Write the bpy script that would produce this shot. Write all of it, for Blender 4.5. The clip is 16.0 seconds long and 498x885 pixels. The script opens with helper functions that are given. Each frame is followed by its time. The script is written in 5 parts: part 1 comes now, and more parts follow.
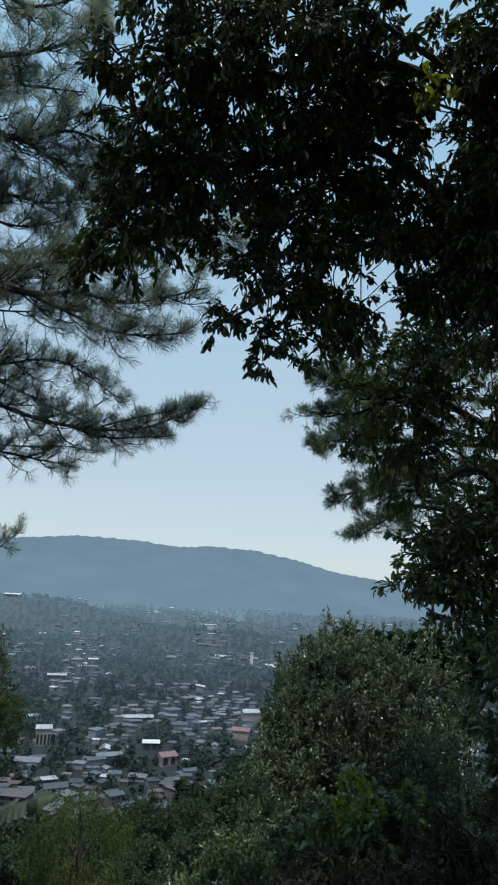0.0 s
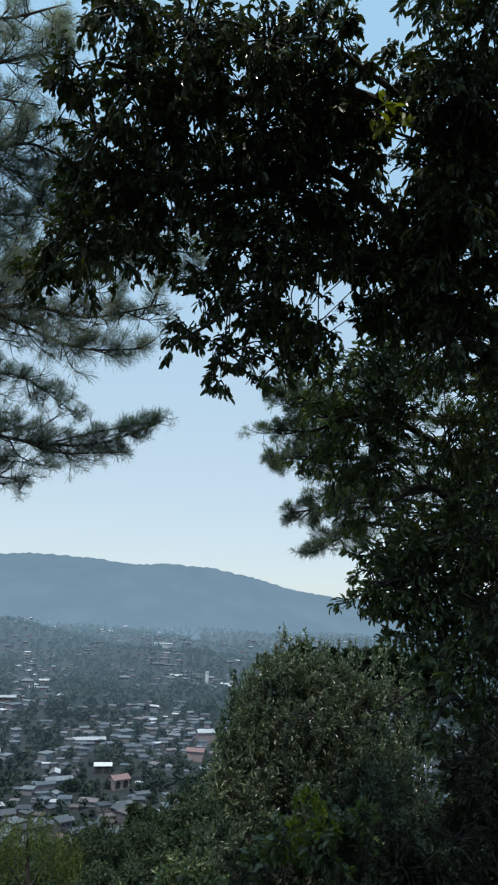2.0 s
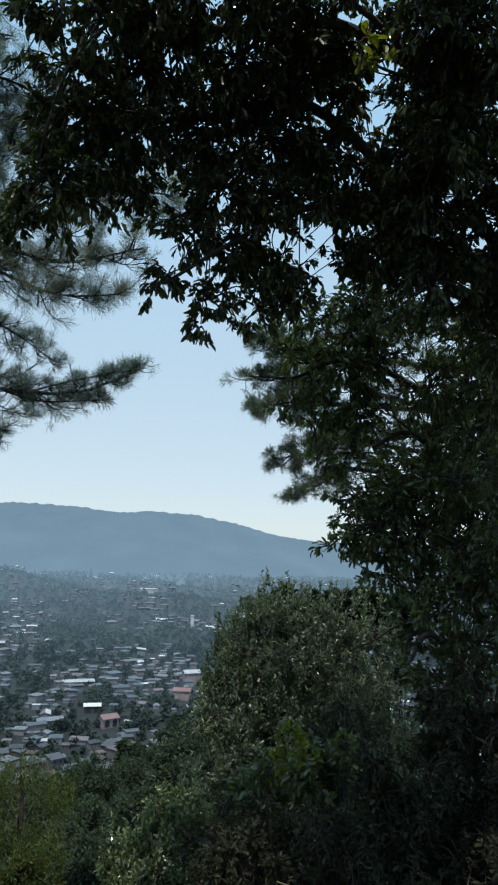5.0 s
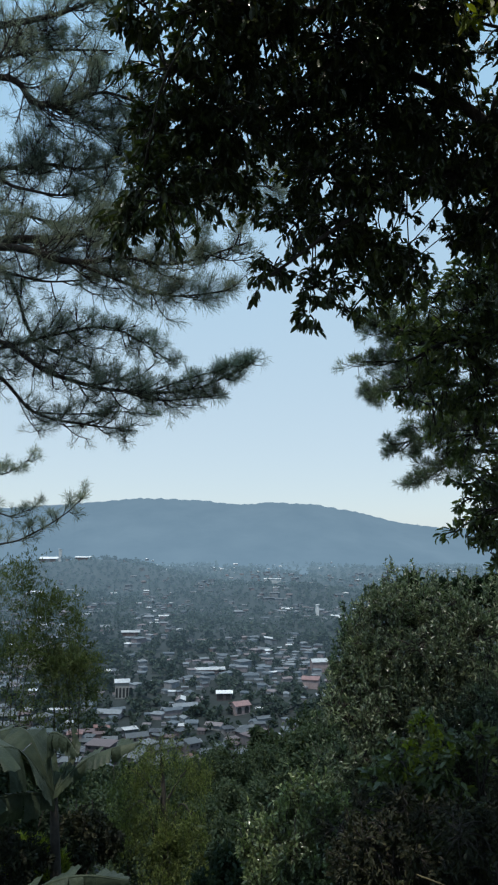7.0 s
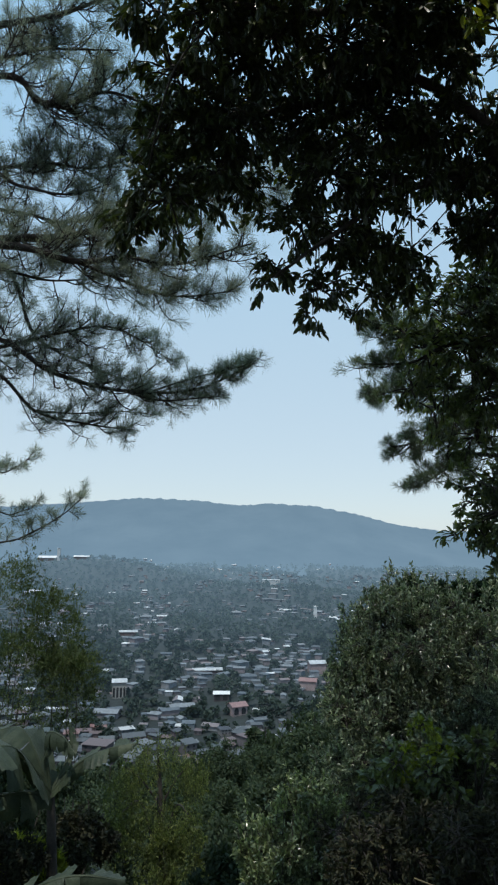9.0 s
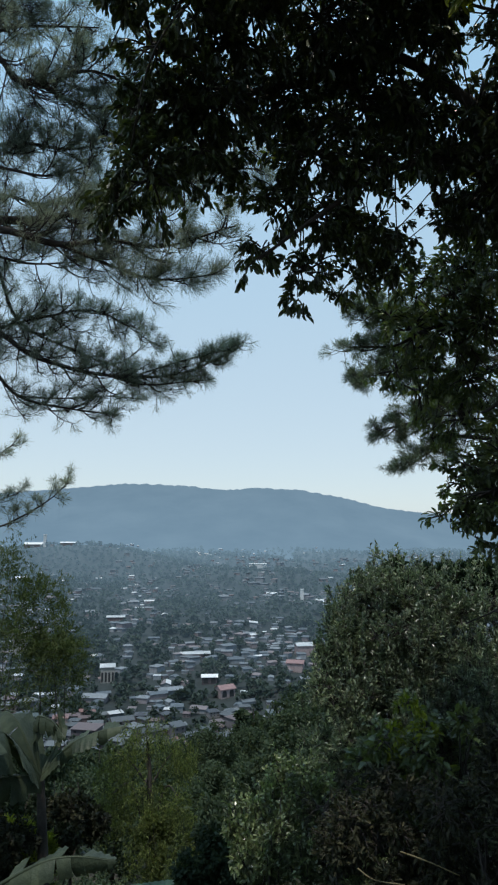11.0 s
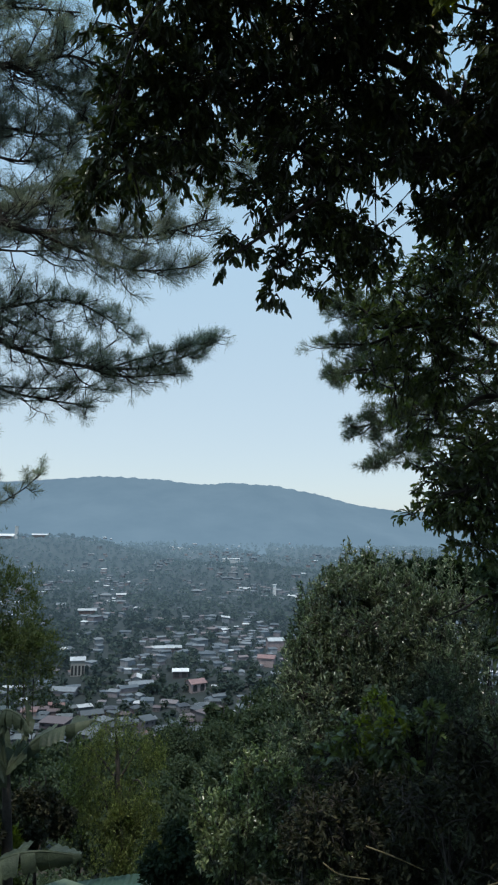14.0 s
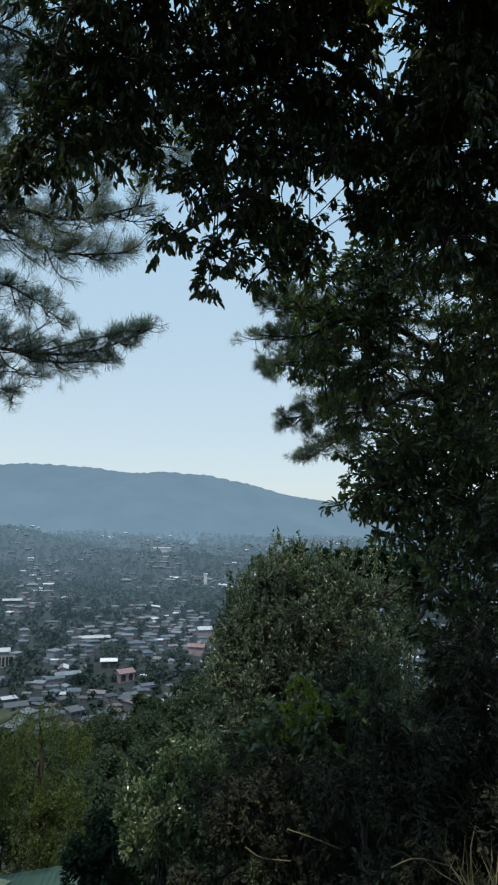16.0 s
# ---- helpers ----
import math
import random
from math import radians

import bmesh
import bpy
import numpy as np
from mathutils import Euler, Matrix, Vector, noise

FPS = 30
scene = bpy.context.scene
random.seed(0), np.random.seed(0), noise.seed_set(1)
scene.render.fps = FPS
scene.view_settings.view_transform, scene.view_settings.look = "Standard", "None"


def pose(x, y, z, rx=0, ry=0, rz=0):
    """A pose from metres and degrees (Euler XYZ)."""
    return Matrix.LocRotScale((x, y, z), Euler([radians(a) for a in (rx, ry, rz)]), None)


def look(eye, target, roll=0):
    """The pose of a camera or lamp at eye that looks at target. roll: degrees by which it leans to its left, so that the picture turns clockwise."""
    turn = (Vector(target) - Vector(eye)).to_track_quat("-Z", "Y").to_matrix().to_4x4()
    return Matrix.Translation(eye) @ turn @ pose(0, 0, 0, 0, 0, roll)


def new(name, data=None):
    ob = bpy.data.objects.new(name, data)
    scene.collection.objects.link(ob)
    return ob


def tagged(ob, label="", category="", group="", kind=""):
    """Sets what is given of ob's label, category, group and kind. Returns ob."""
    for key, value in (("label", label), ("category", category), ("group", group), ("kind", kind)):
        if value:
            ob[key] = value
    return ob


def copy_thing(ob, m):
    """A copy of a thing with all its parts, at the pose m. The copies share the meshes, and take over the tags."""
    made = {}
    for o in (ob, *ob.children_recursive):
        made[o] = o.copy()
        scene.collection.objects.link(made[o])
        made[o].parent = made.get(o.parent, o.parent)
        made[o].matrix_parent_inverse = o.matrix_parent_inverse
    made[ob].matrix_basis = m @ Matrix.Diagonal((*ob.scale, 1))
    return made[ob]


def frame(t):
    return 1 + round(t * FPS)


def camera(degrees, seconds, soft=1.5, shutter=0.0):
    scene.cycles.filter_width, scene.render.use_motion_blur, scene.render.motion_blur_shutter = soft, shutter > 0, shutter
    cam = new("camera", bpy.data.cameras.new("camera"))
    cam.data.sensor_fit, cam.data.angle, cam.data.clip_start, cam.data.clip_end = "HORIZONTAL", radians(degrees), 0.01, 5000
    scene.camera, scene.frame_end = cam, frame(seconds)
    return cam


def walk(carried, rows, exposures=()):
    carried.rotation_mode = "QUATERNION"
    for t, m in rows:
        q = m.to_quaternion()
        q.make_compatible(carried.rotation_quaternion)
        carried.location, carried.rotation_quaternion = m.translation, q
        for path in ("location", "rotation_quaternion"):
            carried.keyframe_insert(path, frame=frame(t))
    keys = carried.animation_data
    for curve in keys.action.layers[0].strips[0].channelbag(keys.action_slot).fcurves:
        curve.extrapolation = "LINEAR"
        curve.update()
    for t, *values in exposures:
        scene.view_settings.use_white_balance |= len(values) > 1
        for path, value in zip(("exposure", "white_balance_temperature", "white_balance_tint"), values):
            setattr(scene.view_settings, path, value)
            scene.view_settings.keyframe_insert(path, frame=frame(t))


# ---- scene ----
cam = camera(41.0, 16.0, soft=2.3)
walk(cam, [
    (0.0, pose(0.000, 0.000, 1.600, 101.73, -2.71, -5.15)),
    (0.5, pose(0.000, 0.000, 1.600, 103.43, -2.76, -8.18)),
    (1.0, pose(0.000, 0.000, 1.600, 103.37, -2.75, -6.65)),
    (1.5, pose(0.000, 0.000, 1.600, 103.39, -2.87, -7.18)),
    (2.0, pose(0.000, 0.000, 1.600, 103.33, -2.40, -8.83)),
    (2.5, pose(0.000, 0.000, 1.600, 102.02, -2.37, -10.02)),
    (3.0, pose(0.000, 0.000, 1.600, 100.23, -2.39, -11.77)),
    (3.2, pose(0.000, 0.000, 1.600, 100.33, -2.17, -13.15)),
    (5.3, pose(0.008, -0.015, 1.590, 98.02, -1.29, -8.49)),
    (5.5, pose(0.010, -0.000, 1.592, 97.34, -1.36, -6.44)),
    (6.0, pose(-0.001, -0.010, 1.590, 98.31, -0.16, -1.90)),
    (6.5, pose(-0.000, -0.002, 1.584, 97.24, -0.04, -0.01)),
    (7.0, pose(0.009, -0.003, 1.593, 97.84, -0.11, 0.06)),
    (7.5, pose(0.002, -0.007, 1.597, 97.92, 0.76, 0.70)),
    (8.0, pose(0.000, -0.000, 1.600, 97.82, 0.55, 0.69)),
    (8.5, pose(-0.001, -0.003, 1.590, 97.93, -0.30, 0.59)),
    (9.0, pose(-0.003, -0.000, 1.595, 97.92, -0.69, -0.04)),
    (11.5, pose(-0.003, 0.001, 1.584, 96.10, -0.20, -1.48)),
    (12.0, pose(-0.006, 0.013, 1.586, 95.64, -1.16, -1.92)),
    (12.5, pose(-0.006, 0.020, 1.576, 95.13, -1.39, -2.51)),
    (13.0, pose(0.001, 0.028, 1.578, 94.52, -1.23, -2.61)),
    (13.5, pose(0.008, 0.025, 1.575, 94.99, -1.21, -2.72)),
    (14.0, pose(0.004, 0.021, 1.584, 96.21, -1.04, -3.39)),
    (14.5, pose(0.002, -0.001, 1.577, 96.49, -1.53, -2.55)),
    (15.0, pose(-0.003, 0.007, 1.581, 95.93, -1.35, -2.35)),
    (15.5, pose(0.005, 0.012, 1.588, 95.79, -0.91, -4.39)),
    (16.0, pose(0.022, 0.010, 1.590, 95.44, -1.51, -9.19)),
], exposures=[(0.0, -0.1), (0.5, 0.02), (2.0, 0.04), (2.5, 0.12), (3.2, 0.14), (5.3, 0.04), (6.0, 0.0), (16.0, 0.0)])

# ---------------------------------------------------------------- light
SUN_AZ, SUN_EL = 205.0, 68.0
world = bpy.data.worlds.new("sky")
scene.world = world
world.use_nodes = True
wn = world.node_tree
sky = wn.nodes.new("ShaderNodeTexSky")
sky.sky_type, sky.sun_disc = "NISHITA", False
sky.sun_elevation, sky.sun_rotation = radians(SUN_EL), radians(SUN_AZ)
sky.altitude, sky.air_density, sky.dust_density, sky.ozone_density = 1400, 1.0, 1.2, 2.0
wn.nodes["Background"].inputs["Strength"].default_value = 0.14
veil = wn.nodes.new("ShaderNodeMix")  # humid midday haze evens out the sky
veil.data_type = "RGBA"
veil.inputs[0].default_value = 0.8
height = wn.nodes.new("ShaderNodeTexCoord")
split = wn.nodes.new("ShaderNodeSeparateXYZ")
wn.links.new(height.outputs["Generated"], split.inputs[0])
tone = wn.nodes.new("ShaderNodeMapRange")
tone.inputs["From Max"].default_value = 0.6
wn.links.new(split.outputs["Z"], tone.inputs["Value"])
haze = wn.nodes.new("ShaderNodeMix")
haze.data_type = "RGBA"
haze.inputs[6].default_value, haze.inputs[7].default_value = (4.65, 5.4, 5.7, 1), (3.0, 5.0, 6.7, 1)
wn.links.new(tone.outputs["Result"], haze.inputs[0])
wn.links.new(haze.outputs[2], veil.inputs[7])
wn.links.new(sky.outputs[0], veil.inputs[6])
wn.links.new(veil.outputs[2], wn.nodes["Background"].inputs["Color"])
sun = new("sun", bpy.data.lights.new("sun", "SUN"))
sun.data.energy, sun.data.angle, sun.data.color = 2.6, radians(0.5), (1.0, 0.95, 0.86)
to_sun = Vector((math.sin(radians(SUN_AZ)) * math.cos(radians(SUN_EL)),
                 math.cos(radians(SUN_AZ)) * math.cos(radians(SUN_EL)), math.sin(radians(SUN_EL))))
sun.matrix_world = look(to_sun * 60, (0, 0, 0))


# ---------------------------------------------------------------- materials
def node_mat(name):
    m = bpy.data.materials.new(name)
    m.use_nodes = True
    nt = m.node_tree
    return m, nt, nt.nodes["Principled BSDF"], nt.nodes["Material Output"]


def ramp(nt, fac, stops, constant=False):
    r = nt.nodes.new("ShaderNodeValToRGB")
    r.color_ramp.interpolation = "CONSTANT" if constant else "LINEAR"
    while len(r.color_ramp.elements) < len(stops):
        r.color_ramp.elements.new(0.5)
    for e, (p, c) in zip(r.color_ramp.elements, stops):
        e.position, e.color = p, (*c, 1)
    nt.links.new(fac, r.inputs["Fac"])
    return r.outputs["Color"]


def noise_fac(nt, scale, detail=4.0, coords="Object", stretch=None):
    tc = nt.nodes.new("ShaderNodeTexCoord")
    n = nt.nodes.new("ShaderNodeTexNoise")
    n.inputs["Scale"].default_value, n.inputs["Detail"].default_value = scale, detail
    way = tc.outputs[coords]
    if stretch:
        mp = nt.nodes.new("ShaderNodeMapping")
        mp.inputs["Scale"].default_value = stretch
        nt.links.new(way, mp.inputs["Vector"])
        way = mp.outputs["Vector"]
    nt.links.new(way, n.inputs["Vector"])
    return n.outputs["Fac"]


def bump(nt, b, fac, strength, distance):
    n = nt.nodes.new("ShaderNodeBump")
    n.inputs["Strength"].default_value, n.inputs["Distance"].default_value = strength, distance
    nt.links.new(fac, n.inputs["Height"])
    nt.links.new(n.outputs["Normal"], b.inputs["Normal"])


def mix_rgb(nt, a, b, fac, mode="MIX"):
    n = nt.nodes.new("ShaderNodeMix")
    n.data_type, n.blend_type = "RGBA", mode
    for sock, v in (("Factor_Float", fac), ("A_Color", a), ("B_Color", b)):
        inp = next(i for i in n.inputs if i.identifier == sock)
        if isinstance(v, (float, int)):
            inp.default_value = v
        elif isinstance(v, tuple):
            inp.default_value = (*v, 1)
        else:
            nt.links.new(v, inp)
    return next(o for o in n.outputs if o.identifier == "Result_Color")


def leaf_mat(name, stops, rough=0.42, through_light=0.35, patch=1.4, spec=0.5, glow=(1.5, 1.55, 0.5)):
    """Foliage: each leaf takes its own green, with drifts of tone through the crown; some light passes through."""
    m, nt, b, out = node_mat(name)
    geo = nt.nodes.new("ShaderNodeNewGeometry")
    col = ramp(nt, geo.outputs["Random Per Island"], stops)
    drift = ramp(nt, noise_fac(nt, patch, 3), [(0.3, (0.62, 0.66, 0.6)), (0.7, (1.25, 1.2, 1.0))])
    col = mix_rgb(nt, col, drift, 1.0, "MULTIPLY")
    nt.links.new(col, b.inputs["Base Color"])
    b.inputs["Roughness"].default_value = rough
    b.inputs["Specular IOR Level"].default_value = spec
    tr = nt.nodes.new("ShaderNodeBsdfTranslucent")
    warm = mix_rgb(nt, col, glow, 1.0, "MULTIPLY")
    nt.links.new(warm, tr.inputs["Color"])
    mx = nt.nodes.new("ShaderNodeMixShader")
    mx.inputs[0].default_value = through_light
    nt.links.new(b.outputs[0], mx.inputs[1])
    nt.links.new(tr.outputs[0], mx.inputs[2])
    nt.links.new(mx.outputs[0], out.inputs["Surface"])
    return m


def rough_mat(name, stops, scale, fine, rough=0.9, relief=0.02, metal=0.0):
    m, nt, b, out = node_mat(name)
    col = ramp(nt, noise_fac(nt, scale, 6), stops)
    grain = ramp(nt, noise_fac(nt, fine, 5), [(0.3, (0.7, 0.7, 0.7)), (0.7, (1.15, 1.15, 1.15))])
    nt.links.new(mix_rgb(nt, col, grain, 1.0, "MULTIPLY"), b.inputs["Base Color"])
    b.inputs["Roughness"].default_value, b.inputs["Metallic"].default_value = rough, metal
    bump(nt, b, noise_fac(nt, fine, 6), 0.6, relief)
    return m


def varied_mat(name, stops, rough, metal=0.0, fine=0.5):
    """One material for many built things: each object takes its own colour out of the steps."""
    m, nt, b, out = node_mat(name)
    info = nt.nodes.new("ShaderNodeObjectInfo")
    geo = nt.nodes.new("ShaderNodeNewGeometry")
    add = nt.nodes.new("ShaderNodeMath")
    add.operation = "ADD"
    nt.links.new(info.outputs["Random"], add.inputs[0])
    nt.links.new(geo.outputs["Random Per Island"], add.inputs[1])
    fr = nt.nodes.new("ShaderNodeMath")
    fr.operation = "FRACT"
    nt.links.new(add.outputs[0], fr.inputs[0])
    col = ramp(nt, fr.outputs[0], stops, True)
    wear = ramp(nt, noise_fac(nt, fine, 6), [(0.3, (0.72, 0.7, 0.68)), (0.65, (1.05, 1.05, 1.05))])
    nt.links.new(mix_rgb(nt, col, wear, 1.0, "MULTIPLY"), b.inputs["Base Color"])
    b.inputs["Roughness"].default_value, b.inputs["Metallic"].default_value = rough, metal
    return m


M_LEAF_DARK = leaf_mat("glossy_dark_leaf", [(0.0, (0.03, 0.04, 0.022)), (0.6, (0.05, 0.066, 0.03)), (0.9, (0.066, 0.088, 0.03)), (1.0, (0.1, 0.125, 0.035))], 0.3, 0.24)
M_LEAF_MID = leaf_mat("green_leaf", [(0.0, (0.055, 0.078, 0.04)), (0.6, (0.095, 0.125, 0.058)), (0.95, (0.12, 0.16, 0.065)), (1.0, (0.2, 0.23, 0.06))], 0.32, 0.36, spec=0.8)
M_LEAF_BUSH = leaf_mat("bush_leaf", [(0.0, (0.07, 0.09, 0.068)), (0.7, (0.145, 0.18, 0.13)), (1.0, (0.3, 0.335, 0.25))], 0.3, 0.4, spec=0.9, glow=(1.1, 1.3, 0.75))
# brownish leaf, darkened so its colour carries shade under the trees
M_LEAF_THICKET = leaf_mat("brownish_leaf_darkened_for_shade", [(0.0, (0.016, 0.018, 0.012)), (0.85, (0.032, 0.034, 0.019)), (1.0, (0.07, 0.066, 0.04))], 0.6, 0.2, spec=0.25)
# lime of the tussock grass; on leaf sprays the brightness imitates backlight
M_LEAF_LIME = leaf_mat("lime_grass_and_backlit_leaf", [(0.0, (0.1, 0.13, 0.022)), (1.0, (0.22, 0.25, 0.038))], 0.45, 0.5)
M_LEAF_OLIVE = leaf_mat("olive_feathery_leaf", [(0.0, (0.038, 0.05, 0.02)), (0.6, (0.1, 0.125, 0.042)), (1.0, (0.2, 0.22, 0.08))], 0.55, 0.38, patch=2.6, spec=0.3, glow=(1.1, 1.35, 0.5))
M_LEAF_PALE = leaf_mat("pale_bush_leaf", [(0.0, (0.08, 0.1, 0.06)), (0.7, (0.18, 0.22, 0.125)), (1.0, (0.33, 0.37, 0.22))], 0.28, 0.4, spec=0.9, glow=(1.15, 1.4, 0.65))
M_LEAF_DULL = leaf_mat("dull_olive_leaf", [(0.0, (0.05, 0.068, 0.038)), (1.0, (0.1, 0.12, 0.058))], 0.75, 0.4, spec=0.12, glow=(1.05, 1.25, 0.5))
M_STRAW = leaf_mat("dry_straw", [(0.0, (0.12, 0.1, 0.065)), (1.0, (0.24, 0.2, 0.14))], 0.7, 0.3, spec=0.2)
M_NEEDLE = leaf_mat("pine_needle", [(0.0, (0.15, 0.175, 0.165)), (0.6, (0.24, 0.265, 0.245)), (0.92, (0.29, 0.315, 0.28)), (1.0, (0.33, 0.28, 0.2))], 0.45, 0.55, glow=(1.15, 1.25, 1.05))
# needle copy for the second pine, with shade put into a darker colour
M_NEEDLE_SHADED = leaf_mat("shaded_pine_needle", [(0.0, (0.09, 0.115, 0.1)), (1.0, (0.17, 0.2, 0.155))], 0.5, 0.4, glow=(1.1, 1.3, 0.8))
M_BANANA = leaf_mat("banana_leaf", [(0.0, (0.04, 0.054, 0.04)), (1.0, (0.062, 0.078, 0.056))], 0.5, 0.12, patch=7.0, spec=0.22)
bump(M_BANANA.node_tree, M_BANANA.node_tree.nodes["Principled BSDF"], noise_fac(M_BANANA.node_tree, 34, 5), 0.7, 0.012)
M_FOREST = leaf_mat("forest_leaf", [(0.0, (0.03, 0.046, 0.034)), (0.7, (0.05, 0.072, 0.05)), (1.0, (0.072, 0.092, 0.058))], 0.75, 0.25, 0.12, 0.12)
# valley greens shifted to blue-grey, so the base colour imitates haze
M_FOREST_HAZE = leaf_mat("hazed_valley_tree_leaf", [(0.0, (0.035, 0.052, 0.056)), (0.7, (0.052, 0.074, 0.076)), (1.0, (0.07, 0.09, 0.082))], 0.9, 0.15, 0.02, 0.1)
M_BARK = rough_mat("bark", [(0.3, (0.025, 0.02, 0.017)), (0.7, (0.06, 0.05, 0.042))], 6, 40, 0.9, 0.01)
M_BARK_PINE = rough_mat("pine_bark", [(0.3, (0.03, 0.025, 0.024)), (0.7, (0.075, 0.058, 0.05))], 8, 50, 0.9, 0.01)
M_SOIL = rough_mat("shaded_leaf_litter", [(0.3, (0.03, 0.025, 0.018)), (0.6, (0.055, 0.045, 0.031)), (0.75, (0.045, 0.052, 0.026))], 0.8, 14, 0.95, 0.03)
M_WALL = varied_mat("painted_house_wall", [(0.0, (0.13, 0.12, 0.13)), (0.3, (0.085, 0.075, 0.085)), (0.5, (0.2, 0.19, 0.195)), (0.66, (0.16, 0.125, 0.13)), (0.8, (0.09, 0.105, 0.115)), (0.92, (0.24, 0.19, 0.17))], 0.9)
M_ROOF = varied_mat("corrugated_roof", [(0.0, (0.085, 0.095, 0.105)), (0.22, (0.12, 0.13, 0.135)), (0.4, (0.055, 0.06, 0.072)), (0.52, (0.125, 0.09, 0.092)), (0.64, (0.065, 0.085, 0.088)), (0.74, (0.14, 0.15, 0.16)), (0.86, (0.48, 0.49, 0.5)), (0.89, (0.08, 0.085, 0.1)), (0.95, (0.2, 0.11, 0.1))], 0.5, 0.0, 0.9)
# roof and wall copies made paler and bluer, standing in for haze
M_ROOF_HAZE = varied_mat("haze_paled_roof", [(0.0, (0.13, 0.15, 0.17)), (0.3, (0.2, 0.22, 0.24)), (0.55, (0.1, 0.12, 0.14)), (0.76, (0.6, 0.62, 0.64)), (0.86, (0.2, 0.17, 0.175))], 0.5, 0.0)
M_WALL_HAZE = varied_mat("haze_paled_wall", [(0.0, (0.22, 0.25, 0.28)), (0.4, (0.28, 0.3, 0.33)), (0.75, (0.25, 0.23, 0.25))], 0.9)
M_PINK = rough_mat("faded_pink_paint", [(0.3, (0.28, 0.22, 0.225)), (0.7, (0.36, 0.29, 0.29))], 0.3, 3, 0.8, 0.002)
M_GLASS = rough_mat("dark_window", [(0.3, (0.03, 0.035, 0.04)), (0.7, (0.06, 0.065, 0.07))], 3, 9, 0.2, 0.001)
M_WHITE = rough_mat("white_painted_metal", [(0.3, (0.7, 0.7, 0.7)), (0.7, (0.82, 0.82, 0.82))], 0.3, 3, 0.4, 0.002)
M_PALE = rough_mat("pale_grey_metal", [(0.3, (0.38, 0.4, 0.42)), (0.7, (0.55, 0.57, 0.58))], 0.3, 3, 0.45, 0.002)
M_RED = rough_mat("faded_red_paint", [(0.3, (0.22, 0.135, 0.135)), (0.7, (0.3, 0.19, 0.185))], 0.3, 3, 0.7, 0.002)
M_CANVAS = rough_mat("pale_green_canvas", [(0.35, (0.1, 0.14, 0.09)), (0.7, (0.15, 0.19, 0.12))], 1.2, 25, 0.7, 0.003)
M_GREEN_ROOF = rough_mat("green_painted_metal", [(0.35, (0.04, 0.085, 0.06)), (0.7, (0.06, 0.11, 0.08))], 1.2, 25, 0.4, 0.002, 0.2)
M_CONCRETE = rough_mat("weathered_concrete", [(0.3, (0.22, 0.22, 0.21)), (0.7, (0.36, 0.35, 0.33))], 1.5, 20, 0.85, 0.004)


def haze_glow(m, near, far, colour, strength):
    """Imitates haze by emission on the surface itself, stronger with distance along Y."""
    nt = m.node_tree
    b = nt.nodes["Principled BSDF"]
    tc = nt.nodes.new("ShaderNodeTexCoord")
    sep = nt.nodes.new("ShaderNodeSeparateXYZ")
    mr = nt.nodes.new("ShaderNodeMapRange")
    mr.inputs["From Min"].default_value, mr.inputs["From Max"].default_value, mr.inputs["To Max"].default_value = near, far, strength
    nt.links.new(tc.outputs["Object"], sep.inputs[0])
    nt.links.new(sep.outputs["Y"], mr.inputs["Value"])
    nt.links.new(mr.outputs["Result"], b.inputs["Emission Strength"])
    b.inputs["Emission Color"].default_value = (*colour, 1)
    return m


def land_mat():
    m, nt, b, out = node_mat("hazed_valley_ground")
    col = ramp(nt, noise_fac(nt, 0.012, 6), [(0.35, (0.018, 0.026, 0.026)), (0.6, (0.026, 0.034, 0.034)), (0.85, (0.05, 0.05, 0.052))])
    grain = ramp(nt, noise_fac(nt, 0.25, 5), [(0.3, (0.7, 0.7, 0.7)), (0.7, (1.2, 1.2, 1.2))])
    nt.links.new(mix_rgb(nt, col, grain, 1.0, "MULTIPLY"), b.inputs["Base Color"])
    b.inputs["Roughness"].default_value = 0.95
    return m


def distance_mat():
    """Wooded hills kilometres away as a plain far backdrop: near-black base, blue haze painted as emission."""
    m, nt, b, out = node_mat("far_woods_haze_glow")
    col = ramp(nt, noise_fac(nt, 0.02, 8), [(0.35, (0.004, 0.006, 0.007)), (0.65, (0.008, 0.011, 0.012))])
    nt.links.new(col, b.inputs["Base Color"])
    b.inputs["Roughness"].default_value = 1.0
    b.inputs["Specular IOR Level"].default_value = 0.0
    haze_tint = ramp(nt, noise_fac(nt, 0.006, 9, stretch=(1, 0.12, 2.5)), [(0.3, (0.166, 0.268, 0.365)), (0.7, (0.192, 0.3, 0.4))])
    nt.links.new(haze_tint, b.inputs["Emission Color"])
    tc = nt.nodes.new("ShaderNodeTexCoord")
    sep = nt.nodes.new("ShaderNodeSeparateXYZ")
    mr = nt.nodes.new("ShaderNodeMapRange")  # painted haze glows stronger towards the valley
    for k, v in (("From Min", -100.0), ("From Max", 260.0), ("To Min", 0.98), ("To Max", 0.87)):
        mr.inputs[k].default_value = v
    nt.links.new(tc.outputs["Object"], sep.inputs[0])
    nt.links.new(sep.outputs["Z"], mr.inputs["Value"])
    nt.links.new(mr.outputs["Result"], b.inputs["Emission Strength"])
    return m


# valley ground and trees emit a blue tint in place of haze
M_LAND = haze_glow(land_mat(), 520, 1900, (0.1, 0.16, 0.215), 1.12)
haze_glow(M_FOREST_HAZE, 480, 1900, (0.1, 0.158, 0.218), 1.45)
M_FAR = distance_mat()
RNG = np.random.default_rng(7)


